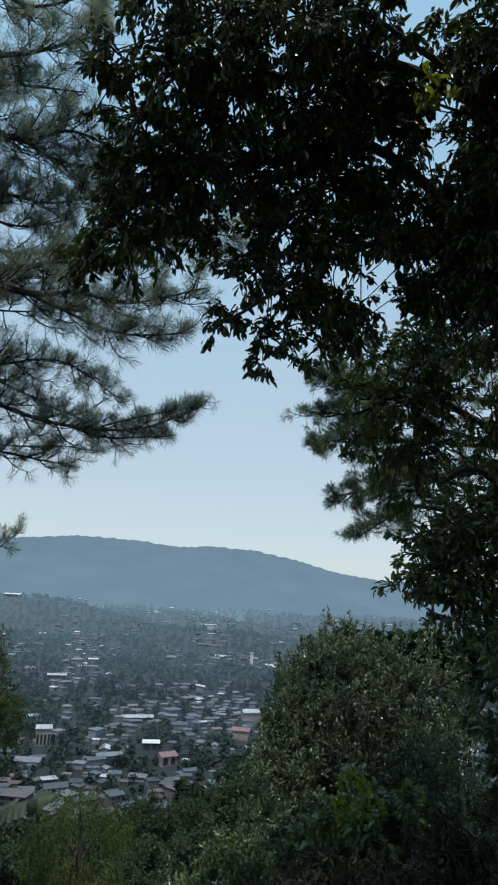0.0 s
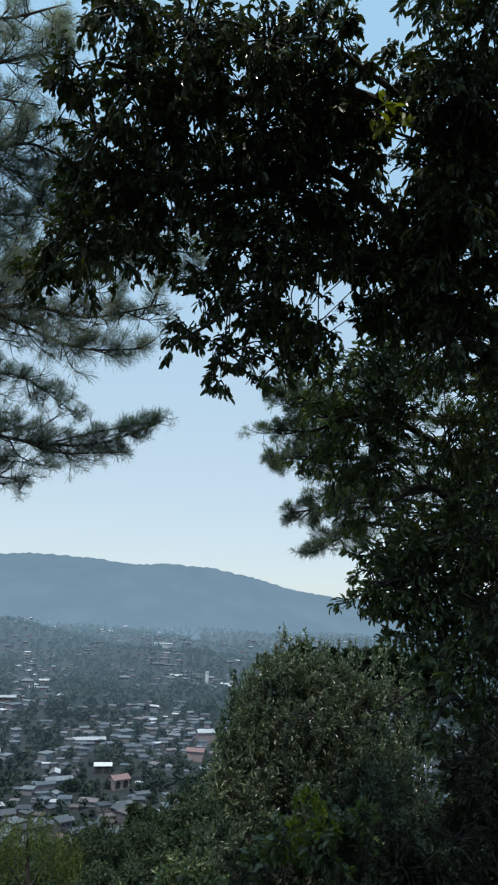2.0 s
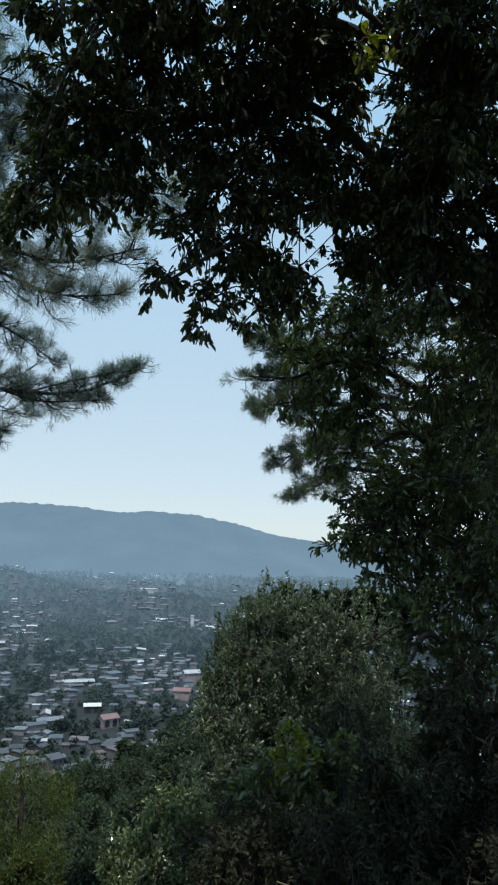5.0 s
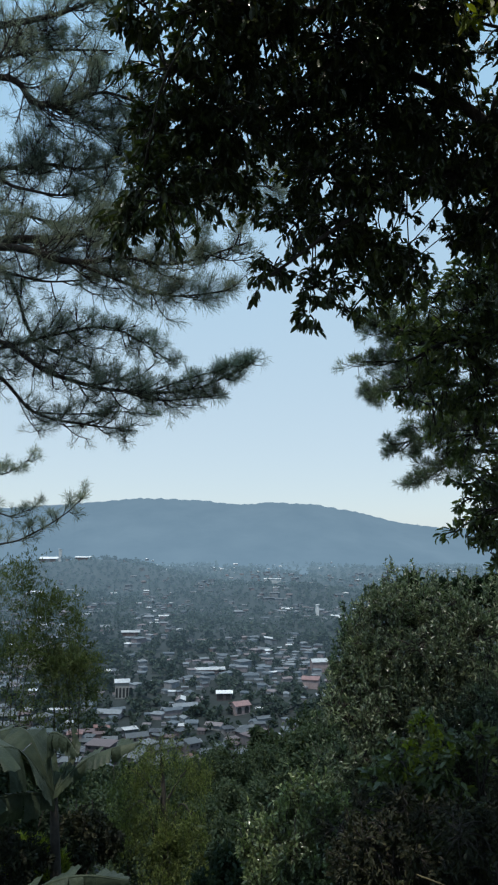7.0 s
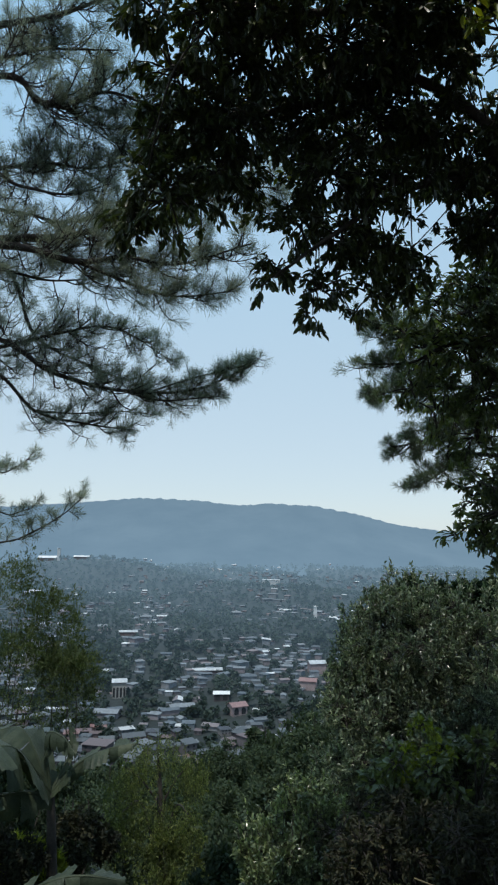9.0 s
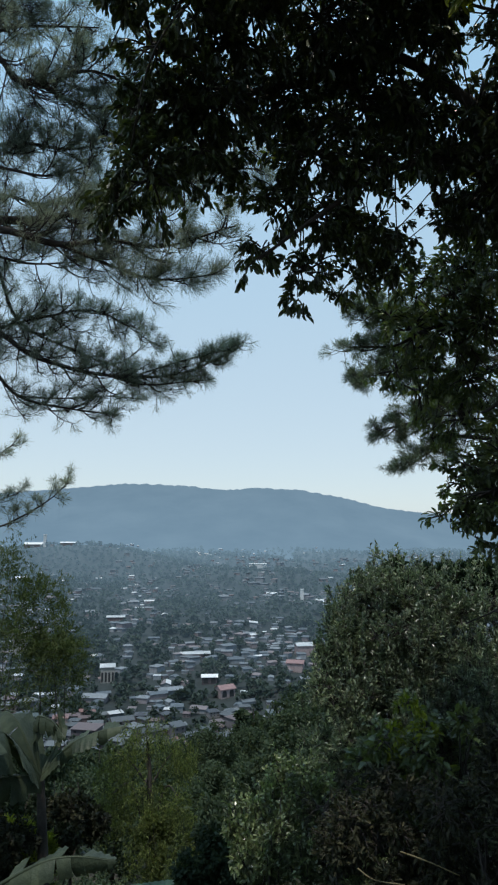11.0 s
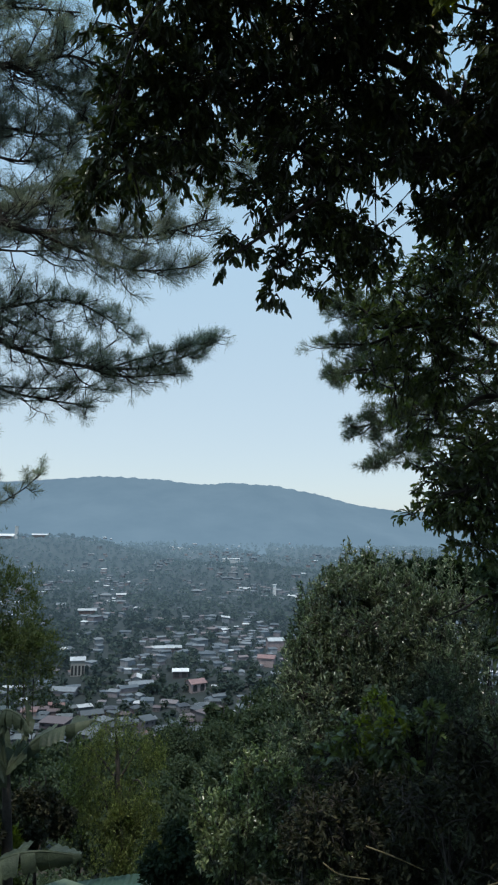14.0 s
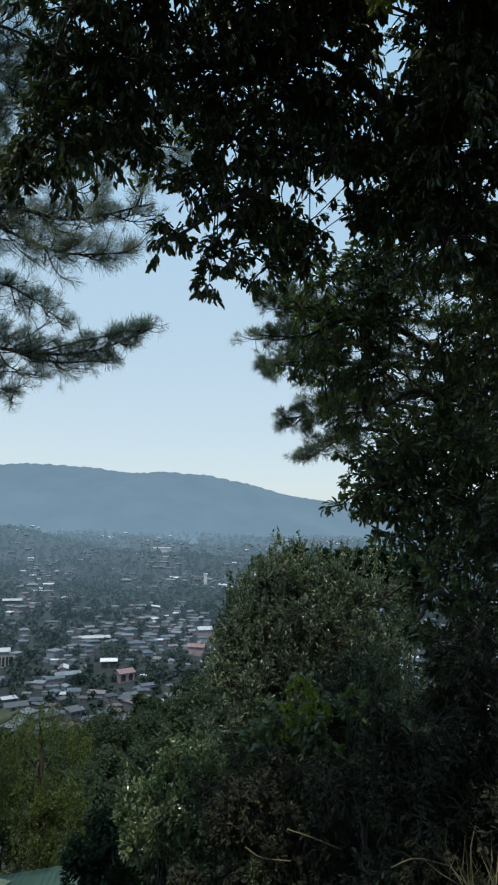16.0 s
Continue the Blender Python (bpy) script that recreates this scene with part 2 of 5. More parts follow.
# ---------------------------------------------------------------- mesh building
class Geo:
    """Collects triangles, and makes one mesh of them."""

    def __init__(self):
        self.v, self.f, self.n = [], [], 0

    def add(self, verts, tris):
        verts, tris = np.asarray(verts, float).reshape(-1, 3), np.asarray(tris, int).reshape(-1, 3)
        self.v.append(verts)
        self.f.append(tris + self.n)
        self.n += len(verts)

    def mesh(self, name, material, smooth=False):
        v, f = np.concatenate(self.v), np.concatenate(self.f)
        me = bpy.data.meshes.new(name)
        me.vertices.add(len(v))
        me.vertices.foreach_set("co", v.ravel())
        me.loops.add(len(f) * 3)
        me.loops.foreach_set("vertex_index", f.ravel().astype(np.int32))
        me.polygons.add(len(f))
        me.polygons.foreach_set("loop_start", np.arange(0, len(f) * 3, 3, dtype=np.int32))
        me.polygons.foreach_set("use_smooth", np.full(len(f), smooth))
        me.update(calc_edges=True)
        me.materials.append(material)
        return me


def part(name, geo, material, parent, label="", smooth=False, kind=""):
    ob = new(name, geo if isinstance(geo, bpy.types.Mesh) else geo.mesh(name, material, smooth))
    ob.parent = parent
    ob.matrix_parent_inverse = parent.matrix_basis.inverted()
    return tagged(ob, label, kind=kind)


def thing(name, place, label, category, group="", kind=""):
    ob = new(name)
    ob.location = place
    ob.empty_display_size = 0.2
    return tagged(ob, label, category, group, kind)


def unit(a):
    a = np.asarray(a, float)
    return a / (np.linalg.norm(a, axis=-1, keepdims=True) + 1e-9)


def smooth_line(pts, n=8):
    """A soft curve through the points."""
    p = np.asarray(pts, float)
    if len(p) < 3:
        t = np.linspace(0, 1, n + 1)[:, None]
        return p[0] * (1 - t) + p[-1] * t
    q = np.vstack([2 * p[0] - p[1], p, 2 * p[-1] - p[-2]])
    out = []
    for i in range(1, len(q) - 2):
        t = np.linspace(0, 1, n, endpoint=False)[:, None]
        a, b, c, d = q[i - 1], q[i], q[i + 1], q[i + 2]
        out.append(0.5 * (2 * b + (c - a) * t + (2 * a - 5 * b + 4 * c - d) * t ** 2 + (3 * b - a - 3 * c + d) * t ** 3))
    return np.vstack(out + [p[-1:]])


def tube(geo, pts, r0, r1, sides=6, knots=0.0):
    """A tapered limb along a line."""
    p = np.asarray(pts, float)
    t = unit(np.gradient(p, axis=0))
    ref = np.where(np.abs(t[:, 2:3]) > 0.9, [[1.0, 0, 0]], [[0, 0, 1.0]])
    a = unit(np.cross(t, ref))
    b = np.cross(t, a)
    n = len(p)
    r = np.linspace(r0, r1, n) * (1 + knots * RNG.uniform(-1, 1, n))
    ang = np.linspace(0, 2 * np.pi, sides, endpoint=False)
    ring = p[:, None] + r[:, None, None] * (np.cos(ang)[None, :, None] * a[:, None] + np.sin(ang)[None, :, None] * b[:, None])
    i = np.arange(n - 1)[:, None] * sides
    j = np.arange(sides)[None]
    k = (j + 1) % sides
    quads = np.stack([i + j, i + k, i + sides + k, i + sides + j], -1).reshape(-1, 4)
    geo.add(ring.reshape(-1, 3), np.vstack([quads[:, [0, 1, 2]], quads[:, [0, 2, 3]]]))


LEAF = np.array([(0, 0, 0), (-0.72, 0.2, 0.08), (-1, 0.48, 0.12), (-0.74, 0.78, 0.04), (0, 1, -0.14), (0.74, 0.78, 0.04), (1, 0.48, 0.12), (0.72, 0.2, 0.08), (0, 0.3, 0), (0, 0.7, -0.02)])
LEAF_F = np.array([(0, 8, 1), (0, 7, 8), (1, 8, 2), (8, 7, 6), (8, 9, 2), (8, 6, 9), (2, 9, 3), (9, 6, 5), (3, 9, 4), (9, 5, 4)])
CHIP = np.array([(0, 0, 0), (-1, 0.5, 0.08), (0, 1, -0.1), (1, 0.5, 0.08)])
CHIP_F = np.array([(0, 3, 1), (1, 3, 2)])


def blades(geo, pos, way, length, width, simple=False, flat=0.0):
    """Leaves or needles: one small blade at each place, along its way."""
    pos, way = np.asarray(pos), unit(way)
    n = len(pos)
    side = unit(np.cross(way, unit(RNG.normal(size=(n, 3)) + [0, 0, 1.2 + flat])))
    nor = np.cross(side, way)
    shape, faces = (CHIP, CHIP_F) if simple else (LEAF, LEAF_F)
    length = np.broadcast_to(length, n)[:, None, None]
    width = np.broadcast_to(width, n)[:, None, None]
    v = (pos[:, None] + side[:, None] * shape[None, :, :1] * width + way[:, None] * shape[None, :, 1:2] * length
         + nor[:, None] * shape[None, :, 2:] * length * 0.8)
    f = faces[None] + (np.arange(n) * len(shape))[:, None, None]
    geo.add(v, f)


def twig_sprays(leaves, wood, centre, radii, twigs, per, size, droop=0.5, simple=False, narrow=0.2):
    """One bough's spray: twigs fan out of its middle, with leaves along their outer part and a rosette at the tip."""
    c, radii = np.asarray(centre, float), np.broadcast_to(radii, 3)
    ways = unit(RNG.normal(size=(twigs, 3)))
    tips = c + ways * radii * RNG.uniform(0.45, 1.08, (twigs, 1)) + [0, 0, -0.08 * radii[2]]
    roots = c + (tips - c) * 0.15 + RNG.normal(size=(twigs, 3)) * radii * 0.06
    for a, b in zip(roots, tips):
        mid = (a + b) / 2 + [0, 0, 0.1 * np.linalg.norm(b - a)]
        if wood is not None:
            tube(wood, smooth_line([a, mid, b], 3), 0.012 * size / 0.1, 0.004 * size / 0.1, 4)
    t = RNG.uniform(0.25, 1.0, (twigs, per, 1)) ** 0.6
    run = unit(tips - roots)[:, None]
    pos = roots[:, None] + (tips - roots)[:, None] * t + RNG.normal(size=(twigs, per, 3)) * size * 0.25
    way = run * 0.55 + unit(RNG.normal(size=(twigs, per, 3))) * 0.8 + np.array([0, 0, -droop])
    ln = size * RNG.uniform(0.6, 1.25, twigs * per)
    blades(leaves, pos.reshape(-1, 3), way.reshape(-1, 3), ln, ln * narrow, simple)


def tuft(needles, tip, way, count, length, spread=0.9, width=0.0022):
    """A pine shoot's brush of long needles."""
    w = unit(way)
    ways = unit(w * 0.75 + RNG.normal(size=(count, 3)) * spread * 0.6 + [0, 0, -0.08])
    pos = np.asarray(tip) - w * RNG.uniform(0, 0.5, (count, 1)) * length * 0.6
    blades(needles, pos, ways, length * RNG.uniform(0.7, 1.1, count), width, True)


def pine_bough(tree, line, r0, r1, shoots, reach, needle, lift=0.35, start=0.15, sub=3, count=58, width=0.0017, mat=None):
    """A pine limb with side shoots that turn up at their ends, each with brushes of needles."""
    wood, needles = Geo(), Geo()
    p = smooth_line(line, 8)
    tube(wood, p, r0, r1, 7, 0.06)
    m = len(p)
    run = unit(np.gradient(p, axis=0))
    for s in range(shoots):
        u = start + (1 - start) * (s + RNG.uniform(0, 1)) / shoots
        i = min(int(u * (m - 1)), m - 1)
        base, along = p[i], run[i]
        side = unit(RNG.normal(size=3) * [1, 1, 0.75])
        ln = reach * RNG.uniform(0.45, 1.1) * (1.15 - 0.55 * u)
        tip = base + along * ln * RNG.uniform(0.25, 0.8) + side * ln * 0.75 + [0, 0, lift * ln * RNG.uniform(-0.3, 1.0)]
        mid = (base + tip) / 2 + [0, 0, -0.14 * ln]
        q = smooth_line([base, mid, tip], 4)
        tube(wood, q, r1 * 0.8 + 0.003, 0.004, 4)
        tuft(needles, tip, tip - mid + [0, 0, 0.25 * ln], count, needle, width=width)
        for k in range(sub):
            j = RNG.integers(2, len(q) - 1)
            w = unit(unit(tip - base) * 0.6 + RNG.normal(size=3) * 0.6 + [0, 0, 0.45])
            e = q[j] + w * ln * RNG.uniform(0.25, 0.5)
            bend = (q[j] + e) / 2 - [0, 0, 0.05 * ln]
            tube(wood, smooth_line([q[j], bend, e], 3), 0.005, 0.003, 3)
            tuft(needles, e, w + [0, 0, 0.3], count, needle, width=width)
    tuft(needles, p[-1], run[-1] + [0, 0, 0.3], count + 14, needle, width=width)
    limb = part("bough", wood, M_BARK_PINE, tree, "dark rough pine bough", True)
    part("needles", needles, mat or M_NEEDLE, limb, "grey-green long pine needles", kind="stuff")


# ---------------------------------------------------------------- ground
RIDGE_AZ = [-60, -32, -20.4, -13.8, -9.2, -4.4, -0.6, 1.4, 5.7, 9.5, 12.3, 15.9, 30, 60]
RIDGE_EL = [1.2, 1.6, 2.0, 2.6, 3.0, 2.9, 2.5, 2.7, 2.5, 1.8, 1.0, 0.5, 0.6, 0.9]
FALL_Y = [-80, -20, -7, -2, 0.8, 2.2, 5, 14, 40, 75, 120, 300, 420, 900, 1600, 2000, 4900]
FALL_Z = [16, 5, 1.2, 0.1, 0, -0.7, -2.4, -7.0, -19.5, -35, -50, -124, -130, -114, -90, -86, -120]


def land(x, y):
    """Height of the land: a steep wooded slope under the viewpoint, then the valley floor."""
    x, y = np.asarray(x, float), np.asarray(y, float)
    far = np.clip((y - 100) / 400, 0, 1)
    z = np.interp(y, FALL_Y, FALL_Z)
    z = z + far * (5 * np.sin(x / 130 + 1) * np.cos(y / 170) + 3 * np.sin(x / 55 + y / 80))
    z = z + far * 34 * np.exp(-((x + 440) / 210) ** 2 - ((y - 1480) / 150) ** 2)
    z = z + far * (7 * np.exp(-((x + 280) / 130) ** 2 - ((y - 1400) / 110) ** 2) + 13 * np.exp(-((x - 110) / 170) ** 2 - ((y - 1150) / 90) ** 2))
    mid = np.clip((y - 850) / 250, 0, 1) * np.clip((1700 - y) / 200, 0, 1)
    z = z + mid * 9 * np.sin(x / 95 + 2 * np.sin(y / 210)) * np.sin(y / 120 + x / 400)
    near = np.clip((y - 3) / 10, 0, 1) * (1 - far)
    return z + near * 0.5 * np.sin(x / 2.3 + y / 3.1)


def sheet(name, xs, ys, height, material, label, category):
    g = Geo()
    X, Y = np.meshgrid(xs, ys)
    v = np.stack([X, Y, height(X, Y)], -1).reshape(-1, 3)
    w = len(xs)
    i, j = np.meshgrid(np.arange(len(ys) - 1), np.arange(w - 1), indexing="ij")
    a = (i * w + j).ravel()
    g.add(v, np.vstack([np.stack([a, a + 1, a + w + 1], -1), np.stack([a, a + w + 1, a + w], -1)]))
    return tagged(new(name, g.mesh(name, material, True)), label, category, kind="structure")


def spaced(a, b, n, power):
    t = np.linspace(-1, 1, n)
    return (a + b) / 2 + (b - a) / 2 * np.sign(t) * np.abs(t) ** power


ys = np.concatenate([np.linspace(-80, 0, 20, endpoint=False), np.linspace(0, 30, 50, endpoint=False),
                     np.linspace(30, 400, 60, endpoint=False), np.linspace(400, 4900, 120)])
ground = sheet("ground", spaced(-3500, 3500, 221, 3.0), ys, lambda x, y: land(x, y) - 0.8 * ((np.abs(x) < 33) & (y > -13) & (y < 61)), M_LAND, "wooded slope and green valley floor with painted haze", "ground")
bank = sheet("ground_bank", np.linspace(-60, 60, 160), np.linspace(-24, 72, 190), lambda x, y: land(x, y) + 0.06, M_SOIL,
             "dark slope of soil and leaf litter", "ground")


def hill_height(x, y):
    """Rolling ridge behind the town."""
    az = np.degrees(np.arctan2(x, y))
    top = np.tan(np.radians(np.interp(az, RIDGE_AZ, RIDGE_EL)))
    d = np.hypot(x, y)
    rise = np.clip((d - 1650) / (3300 - 1650), 0, 1)
    s = rise ** 1.25
    crest = top * 3300 + 1.6
    wave = np.sin(az * 0.7 + 1.5 * np.sin(d / 420)) * np.cos(d / 330 + az * 0.31) + 0.6 * np.sin(az * 1.7 + 2 * np.sin(d / 230) + 1.0)
    foot = np.exp(-rise * 7)
    folds = 8 * wave * np.sin(rise * np.pi) + foot * (9 * np.sin(az * 1.9 + d / 150) + 6 * np.sin(az * 4.3 + 1))
    fine = 2.2 * np.sin(az * 7.3 + 2 * np.sin(az * 1.3)) + 1.8 * np.sin(az * 19.0 + 3 * np.sin(az * 2.1)) + 1.2 * np.sin(az * 43)
    back = np.clip((d - 3300) / 800, 0, 1)
    return -104 + (crest + 104) * s + folds + fine * rise - 220 * back ** 2


def hills():
    g = Geo()
    az = np.radians(np.linspace(-62, 62, 420))
    d = np.linspace(1620, 4100, 60)
    A, D = np.meshgrid(az, d)
    X, Y = D * np.sin(A), D * np.cos(A)
    v = np.stack([X, Y, hill_height(X, Y)], -1).reshape(-1, 3)
    w = len(az)
    i, j = np.meshgrid(np.arange(len(d) - 1), np.arange(w - 1), indexing="ij")
    a = (i * w + j).ravel()
    g.add(v, np.vstack([np.stack([a, a + 1, a + w + 1], -1), np.stack([a, a + w + 1, a + w], -1)]))
    tagged(new("backdrop_hills", g.mesh("backdrop_hills", M_FAR, True)), "wooded ridge beyond the town, glowing blue for haze", "hills", kind="structure")


hills()


# ---------------------------------------------------------------- the town
def house_kind(w, d, h, roof, storeys):
    """A house at the origin: walls, a pitched or lean-to metal roof with eaves, windows on the front and side."""
    base = thing("house", (0, 0, 0), "small town house with pale walls and a metal roof", "house", "houses of the town")
    walls = Geo()
    x, y = w / 2, d / 2
    rise = 0.0 if roof == "flat" else 0.22 * d
    box = [(-x, -y, -4), (x, -y, -4), (x, y, -4), (-x, y, -4), (-x, -y, h), (x, -y, h), (x, y, h), (-x, y, h)]
    sides = [(0, 1, 5), (0, 5, 4), (1, 2, 6), (1, 6, 5), (2, 3, 7), (2, 7, 6), (3, 0, 4), (3, 4, 7)]
    if roof == "gable":
        box += [(-x, 0, h + rise), (x, 0, h + rise)]
        sides += [(4, 8, 7), (5, 6, 9)]
    walls.add(box, sides + [(4, 5, 6), (4, 6, 7)])
    part("wall", walls, M_WALL, base)
    r, e, t = Geo(), 0.7, 0.18
    X, Y = x + e, y + e

    def slab(q):
        lo = [(a, b, c - t) for a, b, c in q]
        r.add(list(q) + lo, [(0, 1, 2), (0, 2, 3), (4, 6, 5), (4, 7, 6), (0, 4, 5), (0, 5, 1), (1, 5, 6), (1, 6, 2), (2, 6, 7), (2, 7, 3), (3, 7, 4), (3, 4, 0)])
    k = rise * e / y
    if roof == "gable":
        slab([(-X, -Y, h - k + t), (X, -Y, h - k + t), (X, 0, h + rise + t), (-X, 0, h + rise + t)])
        slab([(-X, 0, h + rise + t), (X, 0, h + rise + t), (X, Y, h - k + t), (-X, Y, h - k + t)])
    elif roof == "lean":
        slab([(-X, -Y, h + 0.25), (X, -Y, h + 0.25), (X, Y, h + rise), (-X, Y, h + rise)])
    elif roof == "hip":
        z0, z1 = h - k + t, h + rise + t
        a = max(X - Y, 0.5)
        v = [(-X, -Y, z0), (X, -Y, z0), (X, Y, z0), (-X, Y, z0), (-a, 0, z1), (a, 0, z1)]
        r.add(v, [(0, 1, 5), (0, 5, 4), (1, 2, 5), (2, 3, 4), (2, 4, 5), (3, 0, 4), (0, 3, 2), (0, 2, 1)])
    else:
        slab([(-X, -Y, h + 0.3), (X, -Y, h + 0.3), (X, Y, h + 0.3), (-X, Y, h + 0.3)])
    part("roof", r, M_ROOF, base, "weathered metal roof")
    n = max(2, int(w / 3.2))
    g = Geo()
    wx, wz = 0.65, 0.6
    c = [(-wx, 0, -wz), (wx, 0, -wz), (wx, 0, wz), (-wx, 0, wz), (-wx, 0.1, -wz), (wx, 0.1, -wz), (wx, 0.1, wz), (-wx, 0.1, wz)]
    g.add(c, [(0, 1, 2), (0, 2, 3), (0, 4, 5), (0, 5, 1), (1, 5, 6), (1, 6, 2), (2, 6, 7), (2, 7, 3), (3, 7, 4), (3, 4, 0)])
    pane = g.mesh("window", M_GLASS)
    for s in range(storeys):
        for i in range(n):
            ob = part("window", pane, M_GLASS, base)
            ob.location = (-x + w * (i + 0.5) / n, -y - 0.05, h - 1.5 - 2.8 * s)
    return base


KINDS = [house_kind(11, 8, 5.5, "gable", 2), house_kind(9, 8, 6, "hip", 2), house_kind(14, 8, 4, "gable", 1), house_kind(8, 7, 6.5, "lean", 2),
         house_kind(12, 10, 8.5, "flat", 3), house_kind(16, 9, 6, "gable", 2), house_kind(10, 10, 7, "hip", 2)]


def built_up(x, y):
    """Chance that a plot is built on: clusters of houses between belts of trees."""
    n = noise.noise(Vector((x / 85.0, y / 150.0, 3.1))) + 0.7 * noise.noise(Vector((x / 34.0, y / 55.0, 9.0)))
    core = math.exp(-((x - 25) / 95) ** 2 - ((y - 590) / 190) ** 2)
    foot = math.exp(-((x + 20) / 130) ** 2 - ((y - 450) / 70) ** 2)
    wooded = math.exp(-((x - 110) / 150) ** 2 - ((y - 1130) / 110) ** 2) + math.exp(-((x + 280) / 130) ** 2 - ((y - 1390) / 110) ** 2)
    wooded += 0.8 * math.exp(-((x + 120) / 60) ** 2 - ((y - 800) / 90) ** 2)
    wooded += 0.7 * math.exp(-((x + 135) / 55) ** 2 - ((y - 560) / 130) ** 2)
    far = 0.08 if y > 900 else 0.0
    far += 0.2 if y > 1650 else 0.0
    return 0.36 + 1.5 * n + 0.62 * core + 0.5 * foot - 0.75 * wooded - far


PLOTS = []


def town():
    placed, far, walls, pale = 0, Geo(), Geo(), Geo()
    y = 400.0
    while y < 1900:
        step = 8.2 + (y - 400) * 0.0112
        x = -0.46 * y - 40
        while x < 0.52 * y + 60:
            px, py = x + RNG.uniform(-5, 5), y + RNG.uniform(-7, 7)
            x += step * RNG.uniform(0.8, 1.5)
            if RNG.uniform() > built_up(px, py):
                continue
            z = float(land(px, py))
            if math.hypot(px, py) > 1640:
                z = max(z, float(hill_height(px, py)))
            k = KINDS[RNG.integers(len(KINDS))]
            s = RNG.uniform(0.45, 0.95) * (0.95 if y < 560 else 0.9 if y < 800 else 0.7 if y > 1640 else 0.9) * (1 if RNG.uniform() < 0.9 else 1.5)
            rz = RNG.choice([0, 90, 180, 40, -35, 215, 10, -10]) + RNG.uniform(-24, 24)
            m = pose(px, py, z, 0, 0, rz) @ Matrix.Diagonal((s, s, s * RNG.uniform(0.5, 0.85), 1))
            PLOTS.append((px, py))
            if placed < 290 and abs(px) < 0.42 * py + 30:
                copy_thing(k, m)
                placed += 1
            else:
                for o in k.children:
                    if o.name.startswith(("wall", "roof")):
                        me = o.data
                        co = np.empty(len(me.vertices) * 3)
                        me.vertices.foreach_get("co", co)
                        co = co.reshape(-1, 3) @ np.array(m.to_3x3()).T + np.array(m.translation)
                        ix = np.empty(len(me.loops), dtype=np.int32)
                        me.loops.foreach_get("vertex_index", ix)
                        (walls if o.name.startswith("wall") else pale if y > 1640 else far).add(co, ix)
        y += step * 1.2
    row = thing("house_rows", (0, 0, 0), "far rows of small houses across the valley, paled to imitate haze", "houses", kind="stuff")
    part("wall", walls, M_WALL_HAZE, row, kind="stuff")
    part("roof", far, M_ROOF_HAZE, row, kind="stuff")
    # farthest roofs turned white, again in place of haze
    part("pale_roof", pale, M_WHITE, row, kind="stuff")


town()
for i, k in enumerate(KINDS):
    k.matrix_world = pose(-150 + 38 * i, 440 + 9 * (i % 3), float(land(-150 + 38 * i, 440 + 9 * (i % 3))), 0, 0, 11 * i)
    PLOTS.append((-150 + 38 * i, 440 + 9 * (i % 3)))


def landmark(name, label, category, place, w, d, h, roof, turn, wall_mat, roof_mat, bays=0):
    """A building that stands out of the town: walls, roof slab or ridge, and a row of bays along its front."""
    x0, y0 = place
    t = thing(name, (x0, y0, float(land(x0, y0))), label, category)
    t.rotation_euler = (0, 0, radians(turn))
    x, y = w / 2, d / 2
    body, top = Geo(), Geo()
    rise = 0.2 * d if roof else 0.0
    v = [(-x, -y, -4), (x, -y, -4), (x, y, -4), (-x, y, -4), (-x, -y, h), (x, -y, h), (x, y, h), (-x, y, h), (-x, 0, h + rise), (x, 0, h + rise)]
    body.add(v, [(0, 1, 5), (0, 5, 4), (1, 2, 6), (1, 6, 5), (2, 3, 7), (2, 7, 6), (3, 0, 4), (3, 4, 7), (4, 8, 7), (5, 6, 9)])
    X, Y, e = x + 0.8, y + 0.8, 0.3
    v = [(-X, -Y, h), (X, -Y, h), (X, 0, h + rise + e), (-X, 0, h + rise + e), (X, Y, h), (-X, Y, h)]
    v += [(a, b, c + e) for a, b, c in v]
    top.add(v, [(6, 7, 8), (6, 8, 9), (9, 8, 10), (9, 10, 11), (0, 7, 1), (0, 6, 7), (5, 4, 10), (5, 10, 11), (0, 3, 9), (0, 9, 6), (3, 5, 11), (3, 11, 9),
                (1, 8, 2), (1, 7, 8), (2, 8, 10), (2, 10, 4), (0, 1, 2), (0, 2, 3), (3, 2, 4), (3, 4, 5)])
    m = t.matrix_basis.copy()
    for nm, g, mt in (("wall", body, wall_mat), ("roof", top, roof_mat)):
        ob = part(nm, g, mt, t)
        ob.matrix_parent_inverse = Matrix()
    for i in range(bays):
        g = Geo()
        cx = -x + w * (i + 0.5) / bays
        hw = 0.3 * w / bays
        a = np.linspace(0, np.pi, 7)
        rim = [(cx + hw * math.cos(q), -y - 0.12, h * 0.62 + hw * math.sin(q)) for q in a]
        pts = [(cx + hw, -y - 0.12, 0.6)] + rim + [(cx - hw, -y - 0.12, 0.6)]
        back = [(p[0], -y + 0.05, p[2]) for p in pts]
        n = len(pts)
        f = [(0, k, k + 1) for k in range(1, n - 1)] + [(k, k + n, (k + 1) % n + n) for k in range(n)] + [(k, (k + 1) % n + n, (k + 1) % n) for k in range(n)]
        g.add(pts + back, f)
        ob = part("window", g, M_GLASS, t)
        ob.matrix_parent_inverse = Matrix()
    PLOTS.extend([(x0, y0), (x0, y0 - 12), (x0 - w / 3, y0 - 8), (x0 + w / 3, y0 - 8)])


